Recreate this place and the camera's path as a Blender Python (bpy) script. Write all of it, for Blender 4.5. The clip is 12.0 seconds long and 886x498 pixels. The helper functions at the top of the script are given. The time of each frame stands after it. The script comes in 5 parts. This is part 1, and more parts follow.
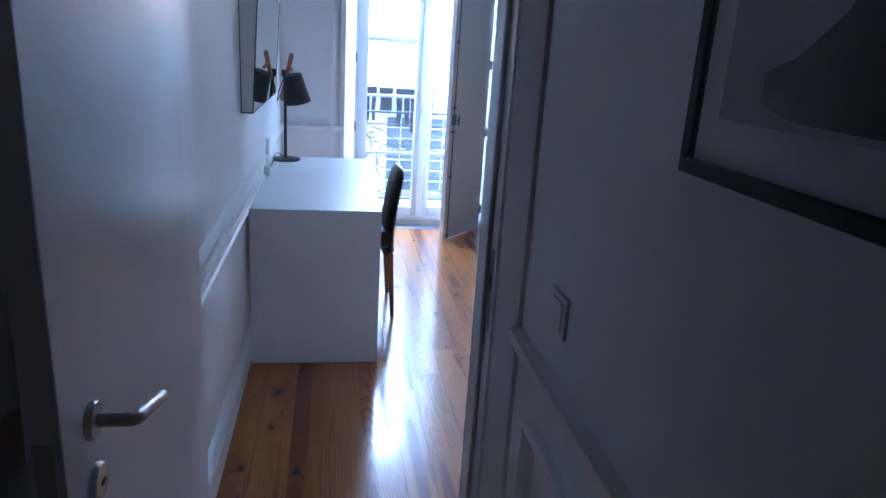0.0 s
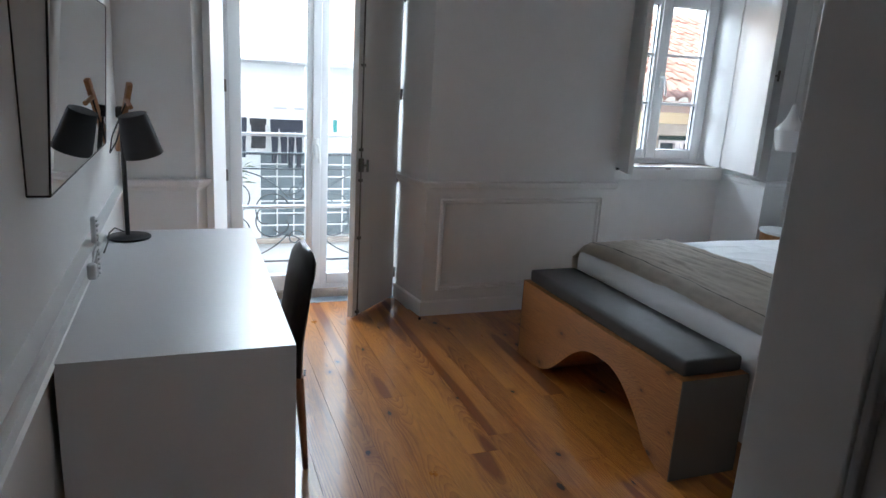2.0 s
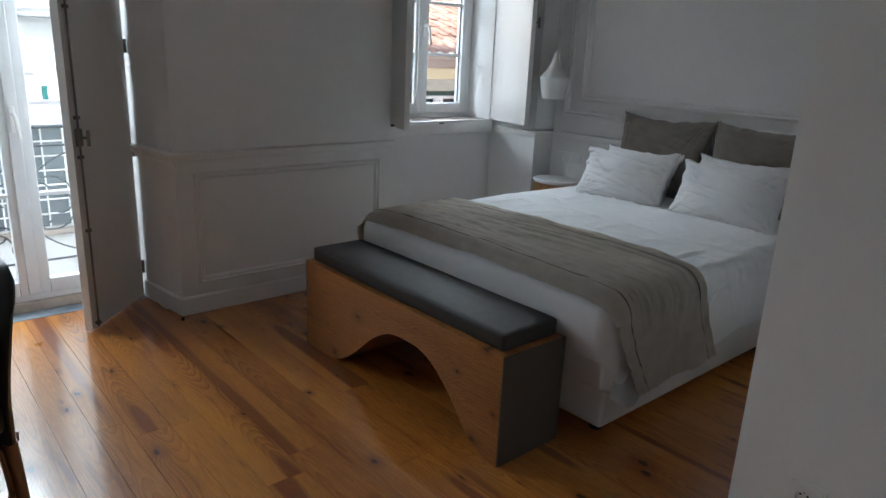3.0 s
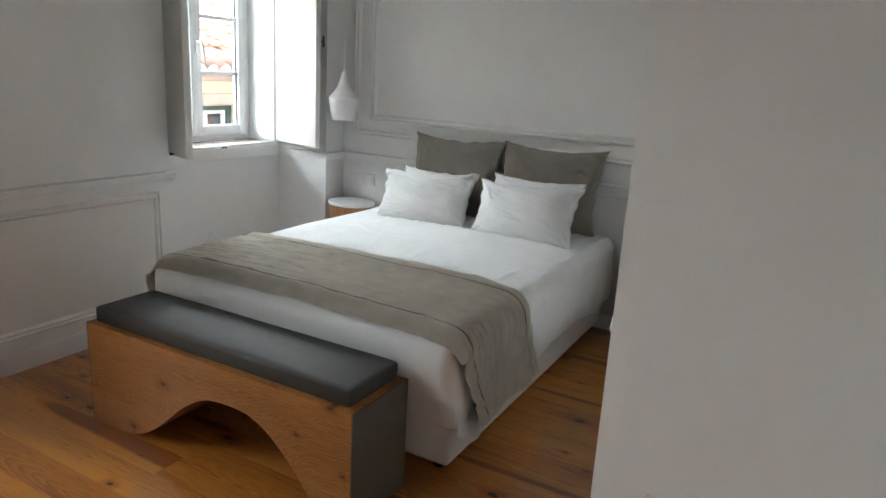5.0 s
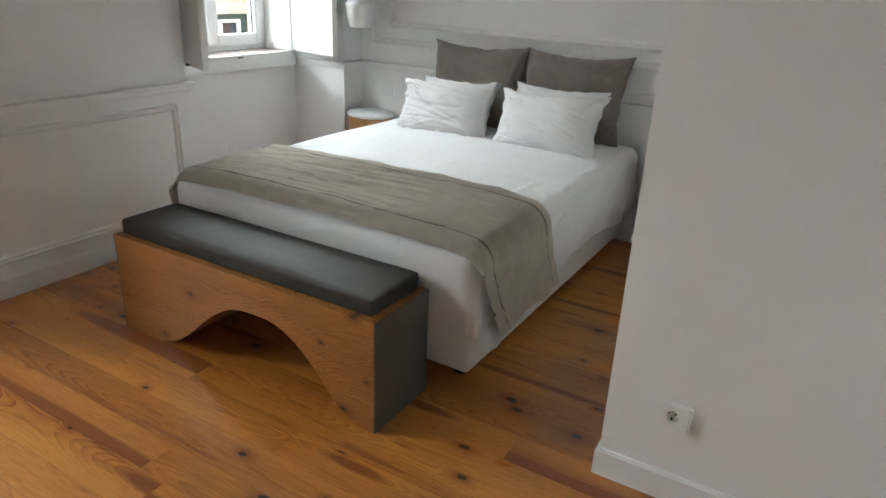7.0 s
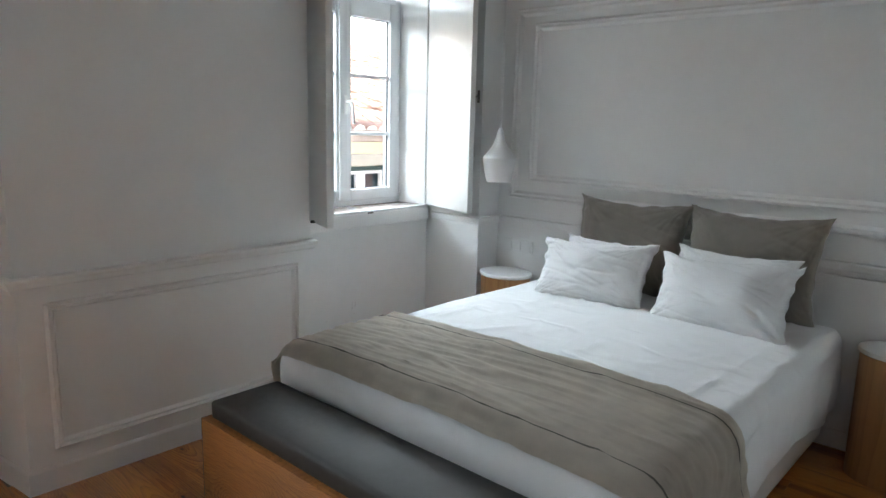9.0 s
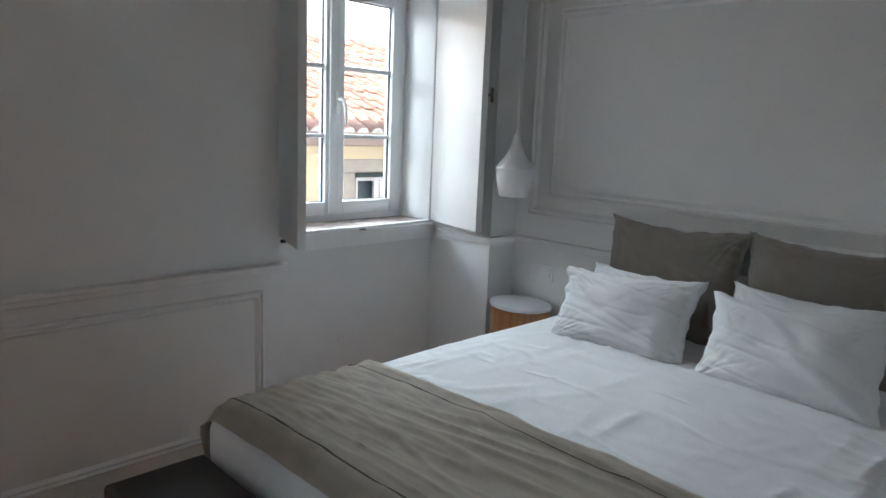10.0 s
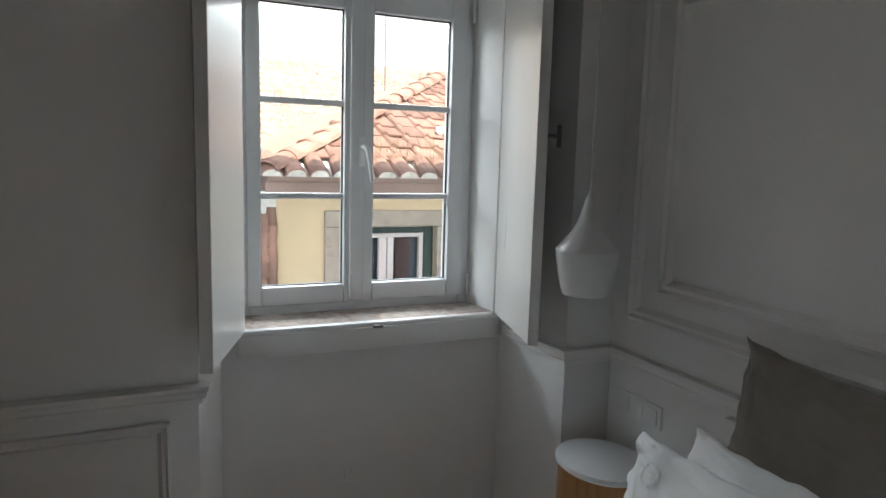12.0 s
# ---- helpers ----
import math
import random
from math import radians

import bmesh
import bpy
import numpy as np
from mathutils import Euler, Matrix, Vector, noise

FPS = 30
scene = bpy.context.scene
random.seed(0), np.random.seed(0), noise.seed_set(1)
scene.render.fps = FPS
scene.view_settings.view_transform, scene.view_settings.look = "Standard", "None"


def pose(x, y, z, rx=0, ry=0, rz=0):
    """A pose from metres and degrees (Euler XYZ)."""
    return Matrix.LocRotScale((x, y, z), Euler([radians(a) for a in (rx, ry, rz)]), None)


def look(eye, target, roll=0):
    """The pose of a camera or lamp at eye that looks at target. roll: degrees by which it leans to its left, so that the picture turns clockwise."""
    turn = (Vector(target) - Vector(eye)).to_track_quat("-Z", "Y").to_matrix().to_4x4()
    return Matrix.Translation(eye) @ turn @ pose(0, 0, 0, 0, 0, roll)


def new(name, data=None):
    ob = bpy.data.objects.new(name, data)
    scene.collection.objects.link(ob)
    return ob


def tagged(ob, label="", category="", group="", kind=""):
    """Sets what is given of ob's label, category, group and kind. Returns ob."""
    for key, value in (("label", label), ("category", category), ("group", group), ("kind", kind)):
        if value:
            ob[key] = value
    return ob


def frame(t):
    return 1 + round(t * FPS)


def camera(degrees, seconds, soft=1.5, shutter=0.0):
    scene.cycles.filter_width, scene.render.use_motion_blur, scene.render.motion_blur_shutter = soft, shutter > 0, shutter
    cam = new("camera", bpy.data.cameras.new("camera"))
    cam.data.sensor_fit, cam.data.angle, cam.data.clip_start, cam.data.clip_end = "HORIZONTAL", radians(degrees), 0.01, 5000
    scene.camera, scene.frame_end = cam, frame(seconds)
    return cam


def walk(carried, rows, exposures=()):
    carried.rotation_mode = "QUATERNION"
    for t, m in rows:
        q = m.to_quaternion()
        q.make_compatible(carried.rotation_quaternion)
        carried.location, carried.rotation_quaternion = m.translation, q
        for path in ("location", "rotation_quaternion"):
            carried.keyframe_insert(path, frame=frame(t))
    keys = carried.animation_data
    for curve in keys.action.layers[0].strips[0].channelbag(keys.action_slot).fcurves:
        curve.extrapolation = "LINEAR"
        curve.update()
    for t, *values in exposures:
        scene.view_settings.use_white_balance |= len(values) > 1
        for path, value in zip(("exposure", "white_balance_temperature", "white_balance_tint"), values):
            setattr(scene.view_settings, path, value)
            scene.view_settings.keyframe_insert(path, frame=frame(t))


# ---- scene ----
cam = camera(66.6, 12.0)
PATH = [
    (0, (0.054, 0.295, 1.475), (0.38, 2.184, 0.903), 3.6),
    (0.5, (0.026, 0.584, 1.483), (0.42, 2.474, 0.96), 2.9),
    (1, (0.004, 0.943, 1.465), (0.482, 2.823, 0.976), 3.1),
    (1.5, (0.028, 1.217, 1.471), (0.445, 3.113, 0.992), 4.2),
    (2, (0.023, 1.526, 1.474), (0.715, 3.337, 0.984), 3.4),
    (2.5, (0.099, 1.773, 1.441), (0.929, 3.52, 0.935), 2.5),
    (3, (0.191, 1.971, 1.397), (1.458, 3.414, 0.839), 2.6),
    (3.5, (0.196, 2.191, 1.426), (1.827, 3.231, 0.918), 2.8),
    (3.7, (0.198, 2.221, 1.436), (1.885, 3.164, 0.921), 2.7),
    (5.5, (0.184, 2.258, 1.466), (1.884, 3.183, 0.96), 3.3),
    (6, (0.204, 2.246, 1.442), (1.86, 3.191, 0.838), 3.5),
    (6.5, (0.199, 2.258, 1.445), (1.803, 3.192, 0.699), 3.1),
    (6.7, (0.193, 2.255, 1.454), (1.794, 3.18, 0.691), 2.8),
    (8.3, (0.36, 2.277, 1.459), (1.972, 3.356, 0.968), 0.9),
    (8.5, (0.456, 2.387, 1.455), (2.053, 3.512, 1.024), 1.5),
    (9, (0.643, 2.596, 1.461), (2.101, 3.916, 1.094), 1.4),
    (9.5, (0.845, 2.793, 1.459), (2.294, 4.116, 1.073), -0.1),
    (10, (1.213, 2.907, 1.451), (2.602, 4.301, 1.097), 2.4),
    (10.5, (1.568, 3.113, 1.444), (2.871, 4.588, 1.09), 1.1),
    (11, (1.932, 3.254, 1.459), (3.06, 4.875, 1.142), 0.4),
    (11.5, (2.28, 3.297, 1.528), (3.237, 5.021, 1.194), -0.0),
    (12, (2.553, 3.325, 1.535), (3.365, 5.134, 1.272), 1.6),
]
EXPOSURES = [
    (0.0, 2.58, 4430, 14), (0.5, 2.35, 4850, 12), (1.0, 2.15, 5550, 10), (1.5, 2.13, 5900, 9), (2.0, 1.85, 5900, 9), (2.5, 1.3, 5850, 9), (3.0, 1.6, 6150, 8), (3.6, 2.57, 6700, 7),
    (5.5, 2.59, 6650, 7), (6.7, 2.78, 6750, 6), (8.5, 2.73, 6450, 6), (9.5, 2.13, 6150, 7), (10.5, 1.73, 6200, 8), (11.3, 1.43, 6350, 8), (12.0, 1.05, 6600, 8)]
walk(cam, [(t, look(eye, target, roll)) for t, eye, target, roll in PATH], EXPOSURES)

# ---- daylight: a clear sky and a high sun behind the house, on the street's far side ----
SUN_UP, SUN_ROUND = 52, 172
world = bpy.data.worlds.new("sky")
scene.world = world
world.use_nodes = True
wn = world.node_tree.nodes
sky = wn.new("ShaderNodeTexSky")
sky.sky_type, sky.sun_disc = "NISHITA", False
sky.air_density, sky.dust_density = 1.0, 2.0
sky.sun_elevation, sky.sun_rotation = radians(SUN_UP), radians(SUN_ROUND)
wn["Background"].inputs["Strength"].default_value = 0.15
world.node_tree.links.new(sky.outputs["Color"], wn["Background"].inputs["Color"])
sun = new("sun", bpy.data.lights.new("sun", "SUN"))
sun.data.energy, sun.data.angle, sun.data.color = 5.0, radians(0.5), (1.0, 0.95, 0.88)
sun.matrix_world = look((6 * math.sin(radians(SUN_ROUND)), 6 * math.cos(radians(SUN_ROUND)), 6 * math.tan(radians(SUN_UP))), (0, 0, 0))


def sky_lamp(name, x, y, z, w, h, watts, target):
    lamp = new(name, bpy.data.lights.new(name, "AREA"))
    lamp.data.shape, lamp.data.size, lamp.data.size_y = "RECTANGLE", w, h
    lamp.data.energy, lamp.data.color = watts, (0.84, 0.93, 1.0)
    lamp.matrix_world = look((x, y, z), target)


# added area lamps stand in for skylight at the two openings, above the lintels' line of sight
sky_lamp("sky_lamp_balcony_door", -0.25, 7.3, 2.78, 2.6, 1.0, 84, (1.2, 3.4, 0.9))
sky_lamp("sky_lamp_window", 4.25, 7.9, 3.05, 3.4, 1.0, 124, (3.0, 3.4, 0.9))

# a plain glowing sheet, more than 100 m off, added as white sky low over the far roofs
sky_sheet = bpy.data.materials.new("glowing_sky_sheet")
sky_sheet.use_nodes = True
hz = sky_sheet.node_tree.nodes
hz.remove(hz["Principled BSDF"])
glow = hz.new("ShaderNodeEmission")
glow.inputs["Color"].default_value, glow.inputs["Strength"].default_value = (0.93, 0.97, 1.0, 1), 1.25
sky_sheet.node_tree.links.new(glow.outputs["Emission"], hz["Material Output"].inputs["Surface"])
hm = bpy.data.meshes.new("backdrop")
ring = [(260 * math.sin(radians(a)), 5 + 150 * math.cos(radians(a))) for a in range(-84, 85, 6)]
hm.from_pydata([(x, y, z) for x, y in ring for z in (-12, 110)], [], [(2 * i, 2 * i + 1, 2 * i + 3, 2 * i + 2) for i in range(len(ring) - 1)])
hm.materials.append(sky_sheet)
tagged(new("backdrop", hm), "glowing sheet for the white sky behind the roofs", "sky", kind="structure")

# ---- materials ----


def material(name, base, rough=0.5, var=0.08, scale=6.0, bump=0.1, bump_scale=60.0, metal=0.0, coat=0.0, sheen=0.0,
             stretch=(1, 1, 1), wide=0.06, dirt=None, dirt_size=2.0, dirt_amount=0.3, per_object=0.0):
    """A procedural surface: fine grain, a wide stain, optional dirt spots, a fine relief, and a spread between objects."""
    m = bpy.data.materials.new(name)
    m.use_nodes = True
    n, k = m.node_tree.nodes, m.node_tree.links
    b = n["Principled BSDF"]
    co, mp = n.new("ShaderNodeTexCoord"), n.new("ShaderNodeMapping")
    k.new(co.outputs["Object"], mp.inputs["Vector"])
    mp.inputs["Scale"].default_value = stretch
    fine, broad = n.new("ShaderNodeTexNoise"), n.new("ShaderNodeTexNoise")
    fine.inputs["Scale"].default_value, fine.inputs["Detail"].default_value = scale, 6
    broad.inputs["Scale"].default_value, broad.inputs["Detail"].default_value = scale / 7, 3
    k.new(mp.outputs["Vector"], fine.inputs["Vector"])
    k.new(mp.outputs["Vector"], broad.inputs["Vector"])
    hsv = n.new("ShaderNodeHueSaturation")
    hsv.inputs["Color"].default_value = (*base, 1)
    f1, f2 = n.new("ShaderNodeMapRange"), n.new("ShaderNodeMapRange")
    for f, src, v in ((f1, fine, var), (f2, broad, wide)):
        k.new(src.outputs["Fac"], f.inputs["Value"])
        f.inputs["From Min"].default_value, f.inputs["From Max"].default_value = 0.3, 0.7
        f.inputs["To Min"].default_value, f.inputs["To Max"].default_value = 1 - v, 1 + v
    mul = n.new("ShaderNodeMath")
    mul.operation = "MULTIPLY"
    k.new(f1.outputs["Result"], mul.inputs[0])
    k.new(f2.outputs["Result"], mul.inputs[1])
    value = mul
    if per_object:
        info, f3, mul2 = n.new("ShaderNodeObjectInfo"), n.new("ShaderNodeMapRange"), n.new("ShaderNodeMath")
        f3.inputs["To Min"].default_value, f3.inputs["To Max"].default_value = 1 - per_object, 1 + per_object
        k.new(info.outputs["Random"], f3.inputs["Value"])
        mul2.operation = "MULTIPLY"
        k.new(mul.outputs[0], mul2.inputs[0])
        k.new(f3.outputs["Result"], mul2.inputs[1])
        value = mul2
    k.new(value.outputs[0], hsv.inputs["Value"])
    colour = hsv.outputs["Color"]
    if dirt:
        spots, ramp, mix = n.new("ShaderNodeTexNoise"), n.new("ShaderNodeMapRange"), n.new("ShaderNodeMix")
        mix.data_type = "RGBA"
        spots.inputs["Scale"].default_value, spots.inputs["Detail"].default_value, spots.inputs["Roughness"].default_value = dirt_size, 7, 0.65
        k.new(mp.outputs["Vector"], spots.inputs["Vector"])
        ramp.inputs["From Min"].default_value, ramp.inputs["From Max"].default_value = 0.5, 0.68
        ramp.inputs["To Max"].default_value = dirt_amount
        k.new(spots.outputs["Fac"], ramp.inputs["Value"])
        k.new(ramp.outputs["Result"], mix.inputs["Factor"])
        k.new(colour, mix.inputs["A"])
        mix.inputs["B"].default_value = (*dirt, 1)
        colour = mix.outputs["Result"]
    k.new(colour, b.inputs["Base Color"])
    relief, bp = n.new("ShaderNodeTexNoise"), n.new("ShaderNodeBump")
    relief.inputs["Scale"].default_value, relief.inputs["Detail"].default_value = bump_scale, 4
    k.new(mp.outputs["Vector"], relief.inputs["Vector"])
    k.new(relief.outputs["Fac"], bp.inputs["Height"])
    bp.inputs["Strength"].default_value, bp.inputs["Distance"].default_value = bump, 0.004
    k.new(bp.outputs["Normal"], b.inputs["Normal"])
    rr = n.new("ShaderNodeMapRange")
    rr.inputs["To Min"].default_value, rr.inputs["To Max"].default_value = max(0.0, rough * 0.8), min(1.0, rough * 1.2)
    k.new(fine.outputs["Fac"], rr.inputs["Value"])
    k.new(rr.outputs["Result"], b.inputs["Roughness"])
    b.inputs["Metallic"].default_value, b.inputs["Coat Weight"].default_value, b.inputs["Sheen Weight"].default_value = metal, coat, sheen
    return m


def wood(name, light, dark, knot, along, ring, rough, coat, knots=0.0, burl=False, per_object=1.0, depth=0.10, lines=0.5, heartwood=None):
    """Sawn wood: growth rings cut at a slant into long flames, fibre, knots, and a colour of its own on each board.
    along: the grain's axis, 0 to 2; ring: the width of a ring in metres; knots: the share of places that hold a knot."""
    m = bpy.data.materials.new(name)
    m.use_nodes = True
    n, k = m.node_tree.nodes, m.node_tree.links
    b = n["Principled BSDF"]

    def maths(op, a, c=None, d=None):
        node = n.new("ShaderNodeMath")
        node.operation = op
        for slot, v in zip(node.inputs, (a, c, d)):
            if isinstance(v, (int, float)):
                slot.default_value = v
            elif v is not None:
                k.new(v, slot)
        return node.outputs[0]

    def cloud(vec, scale, detail=2.0):
        node = n.new("ShaderNodeTexNoise")
        node.inputs["Scale"].default_value, node.inputs["Detail"].default_value = scale, detail
        k.new(vec, node.inputs["Vector"])
        return node.outputs["Fac"]

    def scaled(vec, sx):
        node = n.new("ShaderNodeMapping")
        node.inputs["Scale"].default_value = sx
        k.new(vec, node.inputs["Vector"])
        return node.outputs["Vector"]

    def span(v, a, c, lo, hi, smooth=False):
        node = n.new("ShaderNodeMapRange")
        if smooth:
            node.interpolation_type = "SMOOTHSTEP"
        k.new(v, node.inputs["Value"])
        for slot, val in zip(("From Min", "From Max", "To Min", "To Max"), (a, c, lo, hi)):
            node.inputs[slot].default_value = val
        return node.outputs["Result"]

    def blend(fac, a, tone):
        node = n.new("ShaderNodeMix")
        node.data_type, node.clamp_factor = "RGBA", True
        k.new(fac, node.inputs["Factor"])
        if isinstance(a, tuple):
            node.inputs["A"].default_value = (*a, 1)
        else:
            k.new(a, node.inputs["A"])
        node.inputs["B"].default_value = (*tone, 1)
        return node.outputs["Result"]

    co, info = n.new("ShaderNodeTexCoord"), n.new("ShaderNodeObjectInfo")
    shift, add = n.new("ShaderNodeVectorMath"), n.new("ShaderNodeVectorMath")
    shift.operation, add.operation = "SCALE", "ADD"
    shift.inputs[0].default_value = (13.7, 29.3, 7.1)
    k.new(info.outputs["Random"], shift.inputs["Scale"])
    k.new(co.outputs["Object"], add.inputs[0])
    k.new(shift.outputs["Vector"], add.inputs[1])
    place = add.outputs["Vector"]
    squash = [1.0, 1.0, 1.0]
    squash[along] = 0.09
    grain = scaled(place, squash)
    fibre = cloud(grain, 150.0, 5)
    broad = cloud(grain, 6.0)

    near = dark_knot = None
    if knots:
        ks = [9.0, 9.0, 9.0] if burl else [7.0, 7.0, 7.0]
        ks[along] = 6.0 if burl else 3.9
        kvec = scaled(place, ks)
        if burl:
            turn = n.new("ShaderNodeMapping")
            turn.inputs["Rotation"].default_value = (0, math.pi / 2, 0)
            k.new(kvec, turn.inputs["Vector"])
            kvec = turn.outputs["Vector"]
        wob = n.new("ShaderNodeTexNoise")
        wob.inputs["Scale"].default_value = 5.0
        k.new(kvec, wob.inputs["Vector"])
        wadd = n.new("ShaderNodeMix")
        wadd.data_type = "VECTOR"
        wadd.inputs["Factor"].default_value = 0.12
        k.new(kvec, wadd.inputs["A"])
        k.new(wob.outputs["Color"], wadd.inputs["B"])
        cell = n.new("ShaderNodeTexVoronoi")
        cell.voronoi_dimensions = "2D"
        cell.inputs["Scale"].default_value = 1.0
        k.new(wadd.outputs["Result"], cell.inputs["Vector"])
        pick = n.new("ShaderNodeSeparateColor")
        k.new(cell.outputs["Color"], pick.inputs["Color"])
        gate = maths("LESS_THAN", pick.outputs["Red"], knots)
        size = span(pick.outputs["Green"], 0.0, 1.0, 0.5, 1.5)
        away = maths("DIVIDE", cell.outputs["Distance"], size)
        near = maths("MULTIPLY", span(away, 0.03, 0.34, 1.0, 0.0, True), gate)
        dark_knot = maths("MULTIPLY", span(away, 0.045, 0.070, 0.96, 0.0, True), gate)

    # rings: distance from the tree's heart, which runs at a slight, wandering slant under the board
    gen = n.new("ShaderNodeSeparateXYZ")
    k.new(co.outputs["Generated"], gen.inputs["Vector"])
    across = gen.outputs["Z" if burl else "X"]
    width = 0.42 if burl else (0.13 if heartwood else 0.125)
    off = maths("MULTIPLY_ADD", info.outputs["Random"], 0.11, -0.055)
    u = maths("ADD", maths("MULTIPLY", maths("SUBTRACT", across, 0.5), width), off)
    u = maths("MULTIPLY_ADD", maths("SUBTRACT", cloud(grain, 9.0, 3), 0.5), 0.05 if burl else 0.022, u)
    line = [0.0, 0.0, 0.0]
    line[along] = 1.0
    heart = maths("MULTIPLY", maths("SUBTRACT", cloud(scaled(place, line), 0.42 if heartwood else 0.9, 1.5), 0.46), depth)
    r = maths("SQRT", maths("ADD", maths("MULTIPLY", u, u), maths("MULTIPLY", heart, heart)))
    if near is not None:
        r = maths("MULTIPLY_ADD", near, 0.022, r)
    if burl:
        r = maths("MULTIPLY_ADD", cloud(scaled(place, [1, 0.45, 1]), 16.0, 3), 0.05, r)
    saw = maths("FRACT", maths("DIVIDE", r, ring))
    late = maths("POWER", saw, 2.6)
    strong = maths("MULTIPLY", span(cloud(grain, 3.0), 0.35, 0.65, 0.3, 1.5), lines)
    tone = maths("MULTIPLY_ADD", late, strong, maths("MULTIPLY", maths("SUBTRACT", fibre, 0.5), 0.8 if heartwood or burl else 0.55))
    mood = maths("MULTIPLY_ADD", maths("POWER", info.outputs["Random"], 1.9), 0.64 * per_object, span(broad, 0.25, 0.75, -0.14, 0.46))
    colour = blend(maths("ADD", tone, mood), light, dark)
    if heartwood:
        # the resin-rich heart, cut into long pointed flames of another width on each board
        reach = maths("MULTIPLY_ADD", maths("FRACT", maths("MULTIPLY", info.outputs["Random"], 7.31)), 0.060, -0.018)
        rough_r = maths("MULTIPLY_ADD", maths("SUBTRACT", fibre, 0.5), 0.018, r)
        inside = span(maths("SUBTRACT", reach, rough_r), -0.012, 0.003, 0.0, 0.80, True)
        colour = blend(inside, colour, heartwood)
        streak = maths("MULTIPLY", span(cloud(grain, 21.0, 4), 0.56, 0.66, 0.0, 0.55, True), span(broad, 0.40, 0.60, 0.1, 1.0))
        colour = blend(streak, colour, heartwood)
    if near is not None:
        colour = blend(maths("MULTIPLY", maths("POWER", near, 1.6), 0.7), colour, dark)
        colour = blend(dark_knot, colour, knot)
    k.new(colour, b.inputs["Base Color"])
    bp = n.new("ShaderNodeBump")
    bp.inputs["Strength"].default_value, bp.inputs["Distance"].default_value = 0.12, 0.002
    k.new(fibre, bp.inputs["Height"])
    k.new(bp.outputs["Normal"], b.inputs["Normal"])
    wear = cloud(co.outputs["Object"], 4.0, 5)
    k.new(span(wear, 0.0, 1.0, rough * 0.7, rough * 1.4), b.inputs["Roughness"])
    b.inputs["Coat Weight"].default_value, b.inputs["Coat Roughness"].default_value = coat, 0.12
    return m


def cloth(name, base, weave, var=0.06, rough=0.9, sheen=0.0, crease=0.25, fold_depth=0.004, fold_scale=2.4):
    """Woven cloth: a fine thread relief over soft swells and thin, broken creases."""
    m = material(name, base, rough, var, 14.0, crease, 9.0, sheen=sheen, wide=0.05)
    n, k = m.node_tree.nodes, m.node_tree.links
    b = n["Principled BSDF"]
    first = next(x for x in n if x.type == "BUMP")
    co = next(x for x in n if x.type == "TEX_COORD")
    first.inputs["Distance"].default_value = 0.005
    last = first
    for turn, size in ((0.5, 1.0), (1.9, 1.7)):
        mp, line, patch = n.new("ShaderNodeMapping"), n.new("ShaderNodeTexNoise"), n.new("ShaderNodeTexNoise")
        mp.inputs["Rotation"].default_value, mp.inputs["Scale"].default_value = (0.2, 0.1, turn), (1.0, 0.42, 0.8)
        k.new(co.outputs["Object"], mp.inputs["Vector"])
        line.inputs["Scale"].default_value, line.inputs["Detail"].default_value, line.inputs["Distortion"].default_value = fold_scale * size, 1.5, 0.4
        patch.inputs["Scale"].default_value, patch.inputs["Detail"].default_value = 3.1 * size, 1.0
        k.new(mp.outputs["Vector"], line.inputs["Vector"])
        k.new(co.outputs["Object"], patch.inputs["Vector"])
        away, ridge, where, mul = n.new("ShaderNodeMath"), n.new("ShaderNodeMapRange"), n.new("ShaderNodeMapRange"), n.new("ShaderNodeMath")
        away.operation, mul.operation = "SUBTRACT", "MULTIPLY"
        away.inputs[1].default_value = 0.5
        k.new(line.outputs["Fac"], away.inputs[0])
        bend = n.new("ShaderNodeMath")
        bend.operation = "ABSOLUTE"
        k.new(away.outputs[0], bend.inputs[0])
        ridge.interpolation_type = "SMOOTHSTEP"
        ridge.inputs["From Max"].default_value, ridge.inputs["To Min"].default_value, ridge.inputs["To Max"].default_value = 0.05 * size, 1.0, 0.0
        k.new(bend.outputs[0], ridge.inputs["Value"])
        where.interpolation_type = "SMOOTHSTEP"
        where.inputs["From Min"].default_value, where.inputs["From Max"].default_value = 0.46, 0.62
        k.new(patch.outputs["Fac"], where.inputs["Value"])
        k.new(ridge.outputs["Result"], mul.inputs[0])
        k.new(where.outputs["Result"], mul.inputs[1])
        bp = n.new("ShaderNodeBump")
        bp.inputs["Strength"].default_value, bp.inputs["Distance"].default_value = 1.0, fold_depth
        k.new(mul.outputs[0], bp.inputs["Height"])
        k.new(last.outputs["Normal"], bp.inputs["Normal"])
        last = bp
    threads = n.new("ShaderNodeTexNoise")
    threads.inputs["Scale"].default_value, threads.inputs["Detail"].default_value = weave, 2
    k.new(co.outputs["Object"], threads.inputs["Vector"])
    bp = n.new("ShaderNodeBump")
    bp.inputs["Strength"].default_value, bp.inputs["Distance"].default_value = 0.2, 0.0006
    k.new(threads.outputs["Fac"], bp.inputs["Height"])
    k.new(last.outputs["Normal"], bp.inputs["Normal"])
    k.new(bp.outputs["Normal"], b.inputs["Normal"])
    return m


